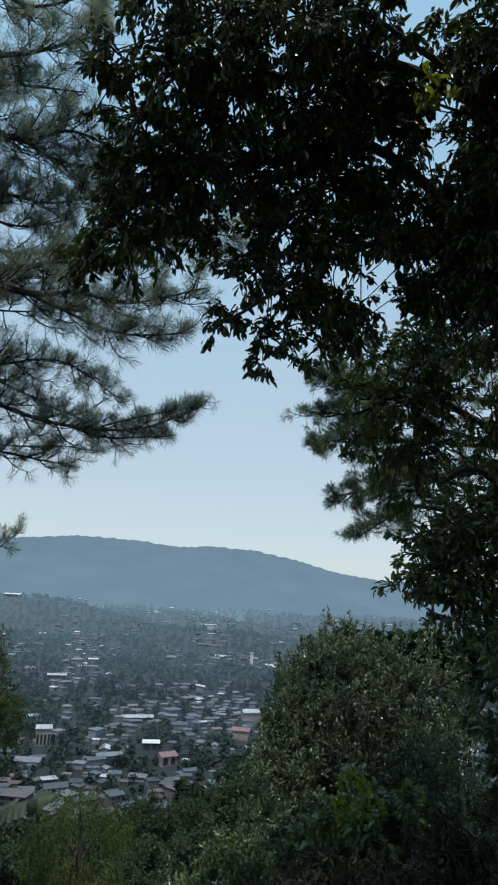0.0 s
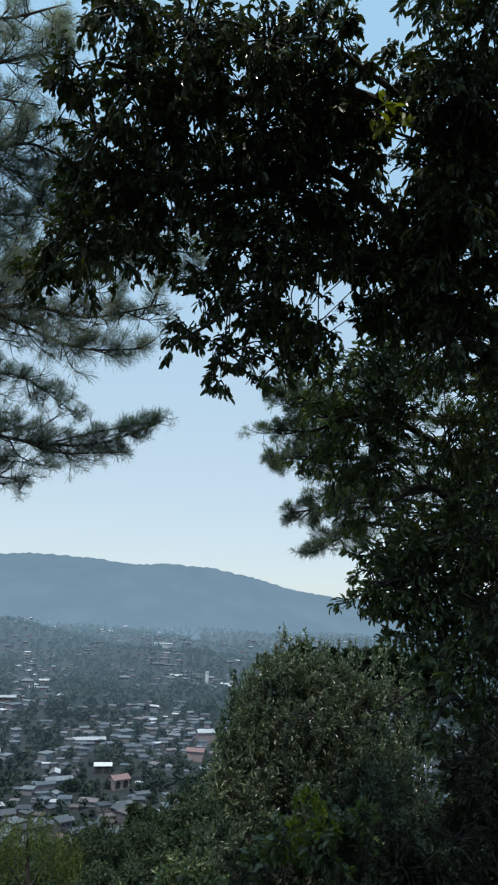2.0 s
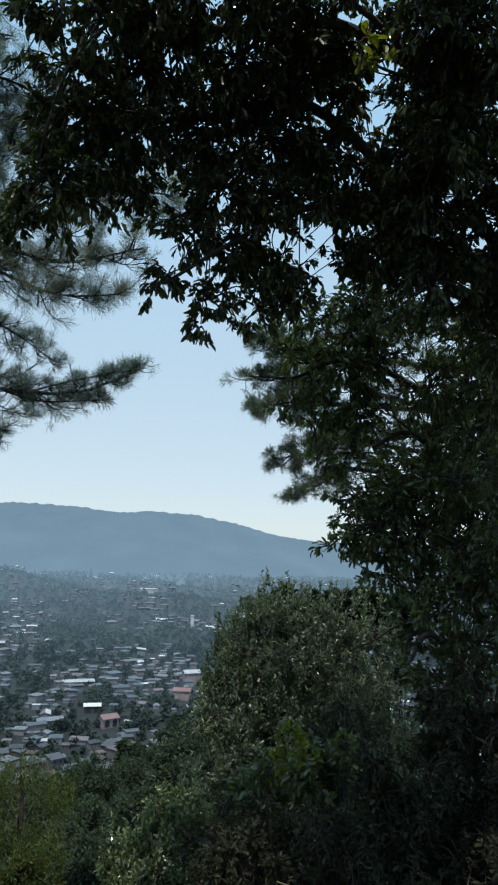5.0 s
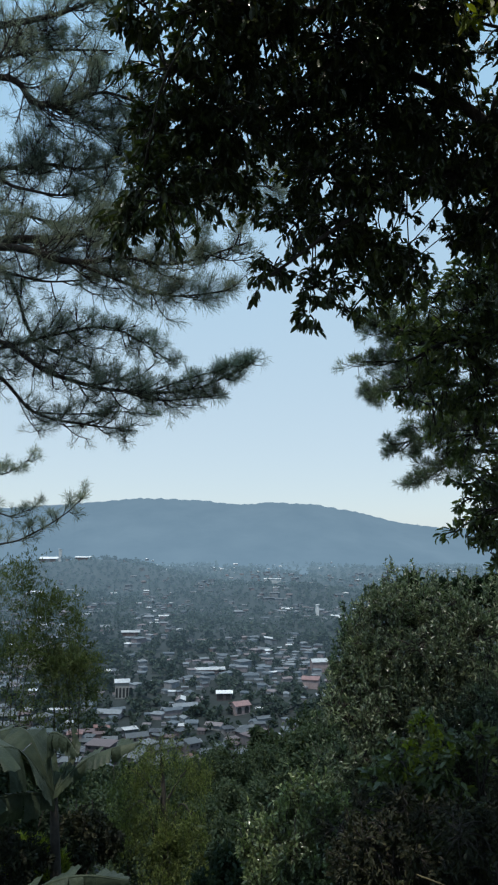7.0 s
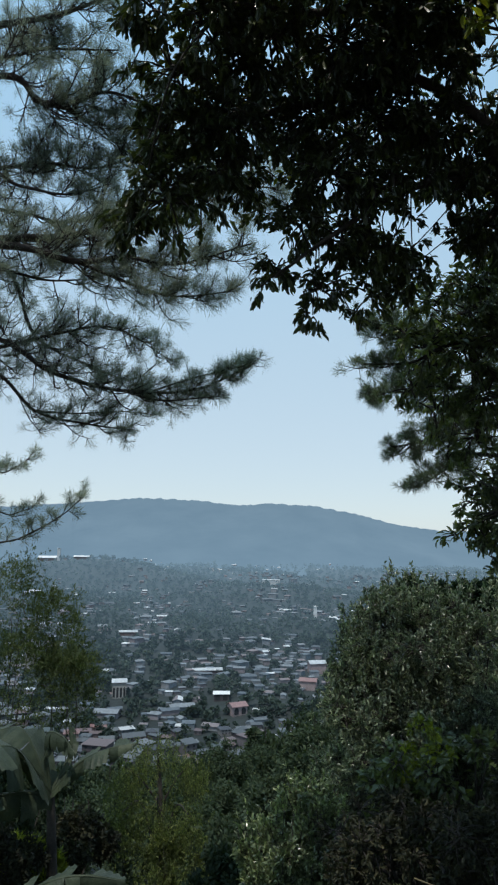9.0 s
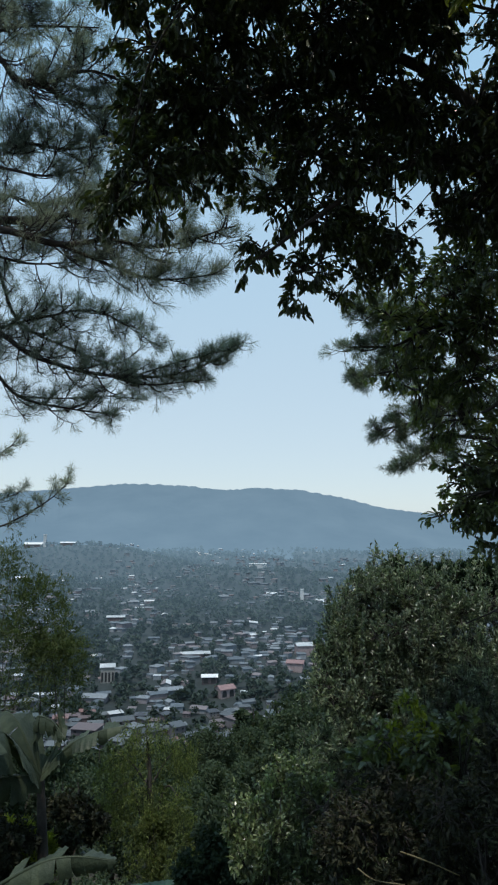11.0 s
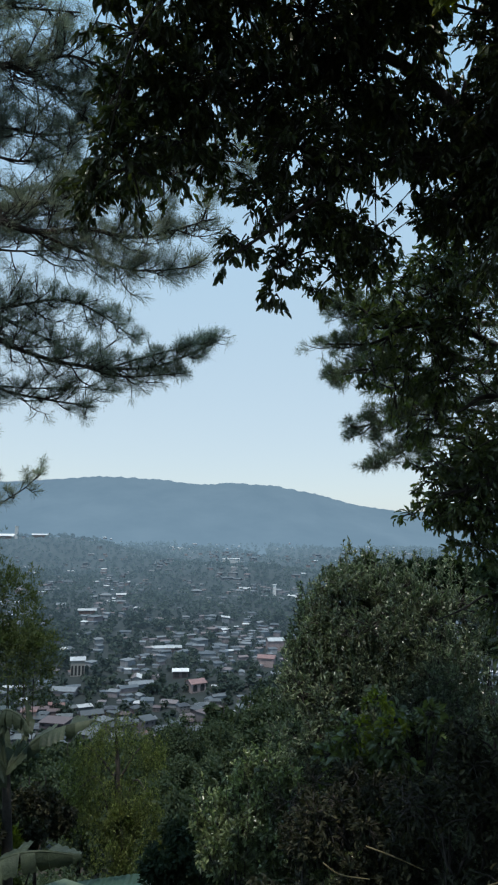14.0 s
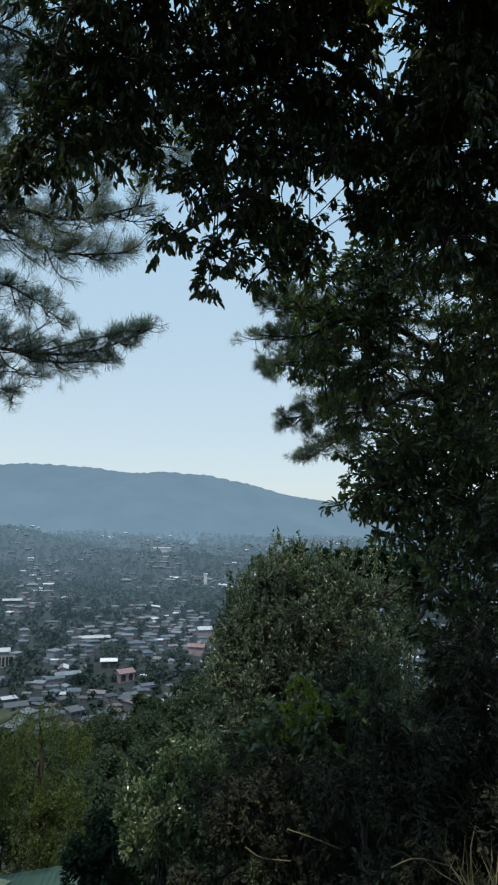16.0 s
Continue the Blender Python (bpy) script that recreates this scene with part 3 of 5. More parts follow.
landmark("white_hall", "long hall with a bright white metal roof on a wooded rise", "hall", (-441, 1500), 46, 20, 6, 1, 4, M_WALL, M_WHITE)
landmark("pale_tower", "pale slender tower beside the white hall", "tower", (-415, 1480), 6, 6, 26, 0, 0, M_PALE, M_PALE)
landmark("school_block", "grey flat block with a white roof edge", "building", (49, 1446), 36, 14, 9, 0, 0, M_PALE, M_WHITE)
landmark("white_tower", "small white water tower among the trees", "tower", (93, 939), 3.5, 3.5, 15, 0, 20, M_WHITE, M_WHITE)
landmark("white_shed", "low shed with a bright white metal roof among the trees", "shed", (-361, 1150), 20, 9, 5, 1, 3, M_WALL, M_WHITE)
landmark("white_shed", "long low shed with a white metal roof on the wooded rise", "shed", (-364, 1480), 34, 10, 5, 1, -3, M_WALL, M_WHITE)
landmark("pink_house", "broad house with faded pink walls and a red roof", "house", (52, 585), 14, 9, 7, 1, -14, M_PINK, M_RED)
landmark("concrete_block", "tall bare grey concrete building among the trees", "building", (-199, 640), 12, 10, 20, 0, 6, M_CONCRETE, M_CONCRETE)
landmark("long_shed", "long low shed with a grey metal roof", "shed", (-35, 628), 24, 7, 3.5, 1, 8, M_WALL, M_PALE)
landmark("long_shed", "long low shed with a pale metal roof", "shed", (-138, 796), 20, 7, 3.5, 1, 5, M_WALL, M_PALE)
landmark("chapel", "old stone chapel front with a row of tall arches", "chapel", (-103, 561), 11, 9, 12, 1, 10, M_CONCRETE, M_PALE, 4)
landmark("red_house", "house with a faded red roof and walls", "house", (-7, 520), 12, 10, 6, 1, 28, M_PINK, M_RED, 2)
landmark("white_roofed_house", "house with a bright white metal roof", "house", (-20, 553), 12, 7, 5, 1, 3, M_WALL, M_WHITE, 2)
landmark("pink_house", "tall house with faded pink walls", "house", (66, 650), 16, 10, 9, 1, 12, M_PINK, M_PALE)


def far_crown(geo, x, y, z, r, h, chips):
    """A valley tree: a lumpy crown of leaf clumps round a short stem."""
    lumps = RNG.normal(size=(5, 3)) * [r * 0.45, r * 0.45, h * 0.16] + [x, y, z + h * 0.6]
    c = lumps[RNG.integers(0, 5, chips)]
    w = unit(RNG.normal(size=(chips, 3)))
    pos = c + w * [r * 0.55, r * 0.55, h * 0.24] * RNG.uniform(0.7, 1.05, (chips, 1))
    ln = r * RNG.uniform(0.45, 0.85, chips)
    blades(geo, pos - w * ln[:, None] * 0.4, w + RNG.normal(size=(chips, 3)) * 0.7, ln, ln * 0.55, True)


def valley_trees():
    g, h = Geo(), Geo()
    plots = np.array(PLOTS)
    y = 320.0
    while y < 1900:
        step = 7.2 + (y - 320) * 0.0075
        near = plots[np.abs(plots[:, 1] - y) < 24]
        x = -0.5 * y - 40
        while x < 0.55 * y + 60:
            px, py = x + RNG.uniform(-4, 4), y + RNG.uniform(-4, 4)
            x += step * RNG.uniform(0.8, 1.5)
            gap = np.min(np.hypot(near[:, 0] - px, (near[:, 1] - 4 - py) * 0.7)) if len(near) else 99
            if gap < 5.4 or RNG.uniform() < 0.08:
                continue
            big = RNG.uniform(0.75, 1.35) if gap > 13 else RNG.uniform(0.5, 0.85)
            tall = RNG.uniform(0.8, 1.25) * (1.5 if RNG.uniform() < 0.12 else 1)
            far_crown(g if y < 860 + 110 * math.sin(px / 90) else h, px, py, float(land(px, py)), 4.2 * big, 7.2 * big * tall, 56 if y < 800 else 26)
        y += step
    # ordinary valley trees near and far; both sets carry the painted haze
    tagged(new("valley_trees", g.mesh("valley_trees", M_FOREST_HAZE)), "dark green trees between the houses, with painted blue haze", "trees", kind="stuff")
    tagged(new("far_glowing_woods", h.mesh("far_glowing_woods", M_FOREST_HAZE)), "woods at the far side of the valley, glowing blue for haze", "woods", kind="structure")


valley_trees()


# ---------------------------------------------------------------- wooded slope below
def slope_tree(h, r, conifer):
    base = thing("forest_tree", (0, 0, 0), "dark green tree on the slope below", "tree", "trees on the slope")
    wood, g = Geo(), Geo()
    tube(wood, smooth_line([(0, 0, -1), (0.2, 0.1, h * 0.5), (0, 0, h * 0.95)], 4), 0.22, 0.05, 6)
    part("trunk", wood, M_BARK, base, smooth=True)
    if conifer:
        n = 3600
        t = RNG.uniform(0.12, 1.0, n)
        a = RNG.uniform(0, 2 * np.pi, n)
        a = np.round(a / 0.7) * 0.7 + RNG.normal(size=n) * 0.2 + np.round(t * 11) * 0.9
        rad = r * 1.25 * (1.05 - t) ** 0.75 * RNG.uniform(0.2, 1.0, n) * (0.75 + 0.4 * np.sin(a * 3 + t * 9))
        pos = np.stack([rad * np.cos(a), rad * np.sin(a), t * h + 0.15 * rad], -1)
        way = np.stack([np.cos(a), np.sin(a), np.full(n, 0.35)], -1) + RNG.normal(size=(n, 3)) * 0.5
        blades(g, pos, way, RNG.uniform(0.3, 0.6, n), 0.1, True)
    else:
        for k in range(16):
            w = unit(RNG.normal(size=3))
            c = np.array([0, 0, h * 0.66]) + w * [r * 0.75, r * 0.75, h * 0.28]
            twig_sprays(g, None, c, r * RNG.uniform(0.32, 0.5), 26, 9, 0.42, 0.2, True, 0.3)
    part("crown", g, M_FOREST, base, kind="stuff")
    return base


def slope_wood():
    kinds = [slope_tree(11, 3.4, False), slope_tree(10, 3.0, True), slope_tree(9, 3.6, False), slope_tree(11, 3.2, True)]
    spots = []
    for k in range(150):
        y = RNG.uniform(48, 150)
        x = RNG.uniform(-0.42, 0.5) * y
        spots.append((x, y))
    for i, (x, y) in enumerate(spots):
        k = kinds[RNG.choice([0, 0, 2, 2, 0, 2, 1, 3])]
        s = RNG.uniform(0.75, 1.15)
        m = pose(x, y, float(land(x, y)), RNG.uniform(-3, 3), RNG.uniform(-3, 3), RNG.uniform(0, 360)) @ Matrix.Diagonal((s, s, s * RNG.uniform(0.85, 1.15), 1))
        if i < 4:
            kinds[i].matrix_world = m
        else:
            copy_thing(k, m)


slope_wood()
for x, y, h in ((0.45, 45.0, 10.4), (2.5, 40.0, 8.6), (-0.9, 52.0, 8.6)):
    t = slope_tree(h, 1.0, True)
    tagged(t, "slim dark conifer rising out of the wooded slope", "tree")
    t.matrix_world = pose(x, y, float(land(x, y)), 0, 0, 40 * y)
crown_kinds = [slope_tree(11, 3.0, False), slope_tree(11, 2.6, False)]
for i, (x, y, h) in enumerate(((0.2, 54, 10.6), (2.3, 51, 9.7), (3.9, 48, 11.2), (5.5, 50, 12.0), (6.9, 52, 12.4), (1.6, 58, 11.8), (4.6, 57, 12.6), (-2.0, 55, 10.2), (8.6, 50, 12.4), (-4.2, 52, 9.6), (-6.0, 54, 9.6), (-8.4, 56, 9.6))):
    m = pose(x, y, float(land(x, y)), 0, 0, 77 * i) @ Matrix.Diagonal((0.9, 0.9, h / 11.0 * (1.15 if x > 0.5 else 1.02), 1))
    if i < 2:
        crown_kinds[i].matrix_world = m
    else:
        copy_thing(crown_kinds[i % 2], m)


def ground_cover():
    """Low growth all over the steep slope."""
    g = Geo()
    for k in range(900):
        y = 5 + 60 * RNG.uniform() ** 1.4
        x = RNG.uniform(-0.62, 0.62) * y + RNG.uniform(-2, 2)
        r = RNG.uniform(0.3, 0.55) * (1 + y / 60)
        twig_sprays(g, None, (x, y, float(land(x, y)) + 0.6 * r), (r, r, r * 0.7), 14, 8, 0.11 * (1 + y / 40), -0.2, True, 0.22)
    tagged(new("ground_cover", g.mesh("ground_cover", M_FOREST)), "low dark green growth covering the slope", "undergrowth", kind="stuff")


ground_cover()


# ---------------------------------------------------------------- near trees
def limb_of(tree, line, r0, r1, clumps, size, twigs, per, mat, droop=0.5, narrow=0.2, leafname="leaves", label="", bark=None, deep=0.0):
    """One limb with its sprays: the limb itself, and its leaves as a part of it."""
    limb_wood, wood, g = Geo(), Geo(), Geo()
    p = smooth_line(line, 8)
    tube(limb_wood, p, r0, r1, 8, 0.05)
    for c, rad in clumps:
        c = np.asarray(c, float)
        i = int(np.argmin(np.linalg.norm(p - c, axis=1)))
        i = max(0, i - 3)
        gap = np.linalg.norm(p[i] - c)
        q = smooth_line([p[i], (p[i] + c) / 2 + [0, 0, 0.12 * gap] + RNG.normal(size=3) * 0.16 * gap, c], 5)
        tube(wood, q, max(r1 * 0.55, 0.006), 0.004, 5)
        k = (np.mean(np.broadcast_to(rad, 3)) / 0.45) ** 2
        twig_sprays(g, wood, c, rad, int(twigs * k), per, size, droop, False, narrow)
        if deep:  # second layer, set back roughly along the camera's view to close sky gaps
            d = np.array((0.2, 0.85, 0.48)) * deep + RNG.normal(size=3) * 0.06
            twig_sprays(g, wood, c + d, np.mean(np.broadcast_to(rad, 3)) * 1.02, int(twigs * k * 0.36), per, size, droop, True, narrow * 1.2)
    limb = part("limb", limb_wood, bark or M_BARK, tree, "dark crooked limb", True)
    part("twig_work", wood, bark or M_BARK, limb, "thin dark twigs", True, kind="stuff")
    part(leafname, g, mat, limb, label, kind="stuff")


def trunk_of(tree, line, r0, r1, mat):
    g = Geo()
    tube(g, smooth_line(line, 8), r0, r1, 14, 0.05)
    return part("trunk", g, mat, tree, "rough dark trunk", True)


def broadleaf_tree():
    """The near tree whose dark boughs hang over the view."""
    t = thing("broadleaf_tree", (3.1, 4.4, -2.3), "tall evergreen tree with dark glossy leaves overhanging the slope", "tree")
    trunk_of(t, [(3.1, 4.4, -2.6), (3.2, 4.5, 0.5), (3.05, 4.4, 3.0), (2.9, 4.2, 6.5)], 0.24, 0.1, M_BARK)
    kw = dict(size=0.072, twigs=62, per=19, deep=0.7, droop=0.8, narrow=0.19, mat=M_LEAF_DARK, leafname="leaves", label="dark glossy leaves")
    limb_of(t, [(3.05, 4.4, 3.2), (1.21, 4.09, 4.58), (0.45, 4.08, 4.45), (-0.22, 4.02, 4.21), (-0.76, 4.02, 3.70)], 0.045, 0.012, [
        ((-0.79, 4.06, 3.62), 0.22), ((-0.55, 4.02, 3.76), 0.33), ((-0.24, 4.06, 3.95), 0.28), ((-0.56, 3.83, 4.08), 0.24), ((-0.47, 3.74, 4.40), 0.3), ((-0.34, 3.91, 4.19), 0.28),
        ((-0.15, 3.97, 4.29), 0.4), ((0.38, 4.13, 4.40), 0.44), ((0.84, 4.16, 4.42), 0.42), ((-0.08, 4.29, 3.96), 0.2), ((1.18, 4.25, 4.36), 0.34)], **kw)
    limb_of(t, [(3.05, 4.4, 2.9), (1.64, 4.32, 3.98), (1.08, 4.28, 3.96), (0.61, 4.29, 3.67), (0.15, 4.27, 3.31)], 0.04, 0.01, [
        ((0.53, 4.21, 4.04), 0.36), ((0.83, 4.30, 4.01), 0.32), ((0.34, 4.29, 3.72), 0.26), ((0.17, 4.33, 3.41), 0.16), ((0.63, 4.41, 3.65), 0.28),
        ((0.47, 4.46, 3.30), 0.2), ((0.43, 4.53, 3.14), 0.12), ((0.85, 4.62, 3.32), 0.18), ((1.00, 4.49, 3.56), 0.2), ((0.05, 4.34, 3.26), 0.09), ((0.72, 4.59, 3.16), 0.1), ((0.96, 4.5, 3.6), 0.15), ((1.14, 4.5, 3.47), 0.15), ((1.07, 4.6, 3.38), 0.14), ((0.71, 4.40, 3.48), 0.15), ((0.83, 4.45, 3.42), 0.13), ((0.85, 4.40, 3.59), 0.14), ((0.68, 4.35, 3.62), 0.13), ((0.93, 4.1, 3.96), 0.18), ((1.16, 4.1, 3.96), 0.15)], **kw)
    limb_of(t, [(2.95, 4.3, 4.6), (1.27, 3.74, 4.98), (0.41, 3.70, 4.79), (-0.46, 3.49, 4.71)], 0.045, 0.012, [
        ((-0.60, 3.44, 4.60), 0.2), ((-0.31, 3.59, 4.62), 0.32), ((-0.04, 3.81, 4.52), 0.28), ((-0.00, 3.66, 4.71), 0.24), ((0.10, 3.79, 4.71), 0.34), ((0.54, 3.86, 4.73), 0.42), ((0.94, 3.92, 4.73), 0.4), ((1.19, 3.87, 4.86), 0.28),
        ((-0.41, 3.30, 4.93), 0.34), ((0.03, 3.50, 5.02), 0.45), ((0.54, 3.54, 5.09), 0.45), ((0.91, 3.72, 5.12), 0.3), ((-0.76, 3.50, 4.61), 0.12), ((-0.67, 3.55, 4.51), 0.13), ((-0.65, 3.80, 4.19), 0.12), ((-0.61, 3.90, 4.01), 0.13), ((-0.86, 4.05, 3.63), 0.1), ((-0.79, 4.10, 3.54), 0.1), ((-0.69, 3.95, 3.77), 0.12), ((-0.74, 3.60, 4.31), 0.08)], **kw)
    limb_of(t, [(3.05, 4.4, 3.4), (1.79, 3.97, 4.45), (1.53, 4.01, 4.16)], 0.05, 0.015, [
        ((1.64, 3.83, 4.70), 0.07), ((1.64, 4.09, 4.17), 0.29), ((1.42, 4.25, 4.03), 0.24), ((1.91, 4.00, 4.31), 0.36), ((1.99, 4.26, 3.82), 0.45),
        ((1.66, 4.42, 3.78), 0.3), ((2.09, 3.76, 4.53), 0.56), ((1.98, 3.49, 4.90), 0.5)], **kw)
    limb_of(t, [(3.0, 4.35, 3.3), (1.78, 4.28, 3.96), (1.39, 4.30, 3.97)], 0.03, 0.01, [
        ((1.71, 3.71, 4.48), 0.24), ((1.86, 3.99, 3.96), 0.40), ((1.69, 3.39, 4.87), 0.34), ((1.82, 3.65, 4.12), 0.36), ((1.97, 4.09, 3.44), 0.4), ((1.81, 4.16, 3.70), 0.22), ((1.15, 4.45, 3.82), 0.09), ((1.37, 4.37, 3.84), 0.1), ((1.23, 4.54, 3.58), 0.08), ((1.35, 4.23, 4.30), 0.2), ((1.44, 4.33, 4.84), 0.19), ((1.66, 4.41, 4.63), 0.15), ((1.79, 4.59, 4.26), 0.26), ((1.75, 4.77, 3.95), 0.22), ((1.33, 4.62, 4.28), 0.18), ((1.79, 3.11, 5.08), 0.3), ((1.99, 3.45, 4.62), 0.34), ((1.00, 3.43, 5.24), 0.12), ((1.31, 3.44, 5.13), 0.1), ((1.28, 3.80, 4.91), 0.16), ((1.64, 3.70, 4.71), 0.16), ((1.71, 3.49, 4.90), 0.14), ((1.28, 3.92, 4.60), 0.12), ((1.76, 3.90, 4.56), 0.10)], **kw)
    limb_of(t, [(3.0, 4.35, 3.8), (1.70, 3.74, 4.79), (1.16, 3.57, 5.05), (0.82, 3.45, 5.13)], 0.03, 0.01, [
        ((0.98, 3.50, 5.17), 0.15), ((0.80, 3.38, 5.19), 0.2), ((1.16, 3.57, 5.05), 0.13), ((1.42, 3.64, 5.03), 0.14), ((1.40, 3.80, 4.86), 0.17), ((1.16, 3.82, 4.77), 0.2),
        ((1.37, 3.95, 4.70), 0.12), ((1.70, 3.46, 5.09), 0.16), ((0.91, 3.77, 4.91), 0.24), ((1.32, 4.04, 4.41), 0.14), ((1.58, 4.07, 4.24), 0.12), ((1.18, 4.14, 4.14), 0.1), ((1.72, 4.00, 4.44), 0.11), ((1.30, 4.53, 3.79), 0.07), ((1.52, 3.85, 5.39), 0.13), ((1.68, 3.80, 5.47), 0.13), ((1.72, 3.70, 5.63), 0.12), ((1.65, 3.95, 5.33), 0.12), ((1.46, 4.54, 3.67), 0.1), ((1.13, 4.54, 3.63), 0.09)], **kw)
    limb_of(t, [(3.05, 4.4, 3.0), (2.56, 3.89, 3.92), (2.43, 4.04, 3.54)], 0.03, 0.01, [((2.44, 3.97, 3.90), 0.34), ((2.49, 4.11, 3.58), 0.34), ((2.74, 4.27, 3.14), 0.4), ((2.40, 3.79, 4.22), 0.34), ((2.41, 4.24, 3.40), 0.22), ((2.81, 4.48, 2.68), 0.34), ((2.84, 4.57, 2.09), 0.3), ((2.81, 4.49, 1.58), 0.34), ((2.71, 4.42, 1.15), 0.3)], **kw)
    # added unseen boughs above and behind the viewpoint, to shade the near crown
    limb_of(t, [(2.95, 4.3, 5.2), (2.0, 3.0, 6.4), (0.6, 1.6, 6.9)], 0.08, 0.02, [
        ((1.8, 2.6, 6.2), 0.9), ((0.6, 1.8, 6.6), 1.0), ((3.2, 2.2, 5.4), 1.0), ((2.6, 5.0, 7.9), 0.8), ((1.2, 4.4, 7.2), 0.7),
        ((4.4, 4.6, 5.2), 1.0), ((4.2, 3.2, 3.6), 0.9), ((-0.8, 1.0, 6.6), 1.0), ((0.4, -0.4, 6.4), 1.1), ((2.2, 0.6, 6.0), 1.1), ((3.8, 1.4, 4.6), 1.0), ((3.9, 1.6, 2.6), 0.8)], size=0.12, twigs=34, per=13, mat=M_LEAF_DARK, label="dark glossy leaves")
    # sprays coloured bright lime to imitate sun passing through the leaves
    lime = dict(size=0.085, twigs=46, per=9, mat=M_LEAF_LIME, leafname="young_leaves", label="leaves coloured bright yellow-green as if backlit")
    limb_of(t, [(1.71, 3.63, 4.58), (1.41, 3.52, 4.54), (1.22, 3.49, 4.58)], 0.012, 0.006, [((1.37, 3.46, 4.55), 0.13), ((1.22, 3.45, 4.62), 0.1), ((1.36, 3.58, 4.42), 0.06)], **lime)
    limb_of(t, [(0.50, 4.62, 4.15), (0.29, 4.62, 4.19), (0.21, 4.62, 4.20)], 0.01, 0.005, [((0.21, 4.61, 4.20), 0.07)], **lime)


broadleaf_tree()


def side_tree():
    """The lower tree beside it, greener, in front of the second pine."""
    t = thing("side_tree", (3.9, 6.6, -3.6), "broadleaf tree with mid-green leaves beside the slope", "tree")
    trunk_of(t, [(3.9, 6.6, -3.9), (3.95, 6.5, -0.5), (3.8, 6.4, 2.5), (3.6, 6.3, 4.6)], 0.2, 0.07, M_BARK)
    kw = dict(size=0.076, twigs=34, per=15, mat=M_LEAF_MID, label="mid-green leaves")
    limb_of(t, [(3.8, 6.4, 2.8), (2.25, 6.15, 3.44), (1.51, 6.21, 3.24)], 0.05, 0.012, [
        ((1.47, 6.15, 3.50), 0.26), ((1.68, 6.13, 3.38), 0.36), ((1.54, 6.26, 3.03), 0.26), ((2.03, 6.12, 3.43), 0.45), ((1.89, 6.27, 3.03), 0.3),
        ((2.14, 5.91, 3.91), 0.4), ((1.44, 6.06, 3.80), 0.24), ((1.71, 6.07, 3.86), 0.28), ((1.82, 6.43, 2.84), 0.34), ((2.27, 6.27, 2.92), 0.4), ((2.18, 6.37, 2.55), 0.36), ((1.93, 6.47, 2.40), 0.2), ((2.02, 6.0, 3.97), 0.34), ((2.21, 5.9, 4.21), 0.34), ((1.7, 6.0, 3.72), 0.22)], **kw)
    limb_of(t, [(3.85, 6.45, 2.0), (2.69, 5.93, 2.68), (2.23, 5.92, 2.55)], 0.05, 0.012, [
        ((2.02, 5.97, 3.20), 0.36), ((2.30, 5.81, 3.40), 0.42), ((2.15, 6.00, 2.89), 0.3), ((2.75, 5.81, 3.10), 0.45), ((2.96, 5.56, 3.58), 0.5),
        ((2.71, 5.49, 4.07), 0.5), ((2.38, 5.74, 3.81), 0.4), ((3.15, 5.72, 2.57), 0.4), ((1.98, 5.84, 3.65), 0.28), ((3.34, 6.16, 3.27), 0.55), ((3.52, 6.16, 2.82), 0.6), ((3.13, 6.37, 2.78), 0.4), ((3.36, 6.11, 2.24), 0.55), ((3.12, 6.23, 2.30), 0.4), ((3.36, 5.91, 1.63), 0.55), ((3.08, 6.05, 1.24), 0.45)], **kw)
    limb_of(t, [(3.9, 6.5, 1.0), (2.60, 5.63, 1.81), (2.02, 5.64, 1.80)], 0.05, 0.012, [
        ((1.93, 5.68, 1.70), 0.22), ((1.77, 5.73, 1.62), 0.13), ((2.01, 5.74, 2.05), 0.26), ((2.25, 5.67, 1.70), 0.32), ((2.37, 5.71, 2.12), 0.36), ((2.51, 5.56, 1.66), 0.32),
        ((2.03, 5.65, 1.45), 0.12), ((2.73, 5.55, 2.02), 0.45), ((2.85, 5.39, 1.52), 0.45), ((1.86, 5.79, 2.03), 0.12), ((3.02, 5.40, 1.97), 0.5),
        ((2.01, 5.96, 1.93), 0.26), ((2.10, 5.83, 1.65), 0.26), ((2.22, 5.88, 2.07), 0.3), ((1.90, 5.90, 1.58), 0.13), ((2.20, 5.80, 1.61), 0.3), ((2.33, 5.74, 1.37), 0.3), ((2.06, 5.84, 1.76), 0.24), ((2.41, 5.81, 2.02), 0.4), ((2.68, 5.61, 2.64), 0.3), ((2.92, 5.41, 2.98), 0.4), ((2.38, 5.6, 1.98), 0.3), ((2.38, 5.5, 1.61), 0.28), ((2.17, 5.6, 1.74), 0.24), ((2.55, 5.6, 2.27), 0.32), ((2.75, 5.5, 1.75), 0.34), ((2.51, 5.90, 2.46), 0.3), ((2.34, 5.90, 2.31), 0.26), ((2.51, 5.60, 1.32), 0.26), ((2.82, 5.80, 2.35), 0.34), ((2.64, 5.70, 1.72), 0.28)], **kw)
    limb_of(t, [(3.9, 6.5, -0.4), (2.44, 4.99, 0.91), (2.12, 4.89, 0.75)], 0.04, 0.012, [
        ((2.54, 5.19, 1.15), 0.4), ((2.67, 4.88, 0.92), 0.45), ((2.37, 5.25, 0.96), 0.3), ((2.60, 4.60, 0.48), 0.5), ((2.42, 4.95, 0.61), 0.32), ((3.04, 4.93, 1.40), 0.6), ((2.77, 5.29, 2.21), 0.35), ((2.60, 5.41, 3.16), 0.3), ((2.86, 5.15, 3.52), 0.35), ((2.53, 5.43, 2.01), 0.22), ((2.71, 5.13, 1.61), 0.4)], **kw)


side_tree()


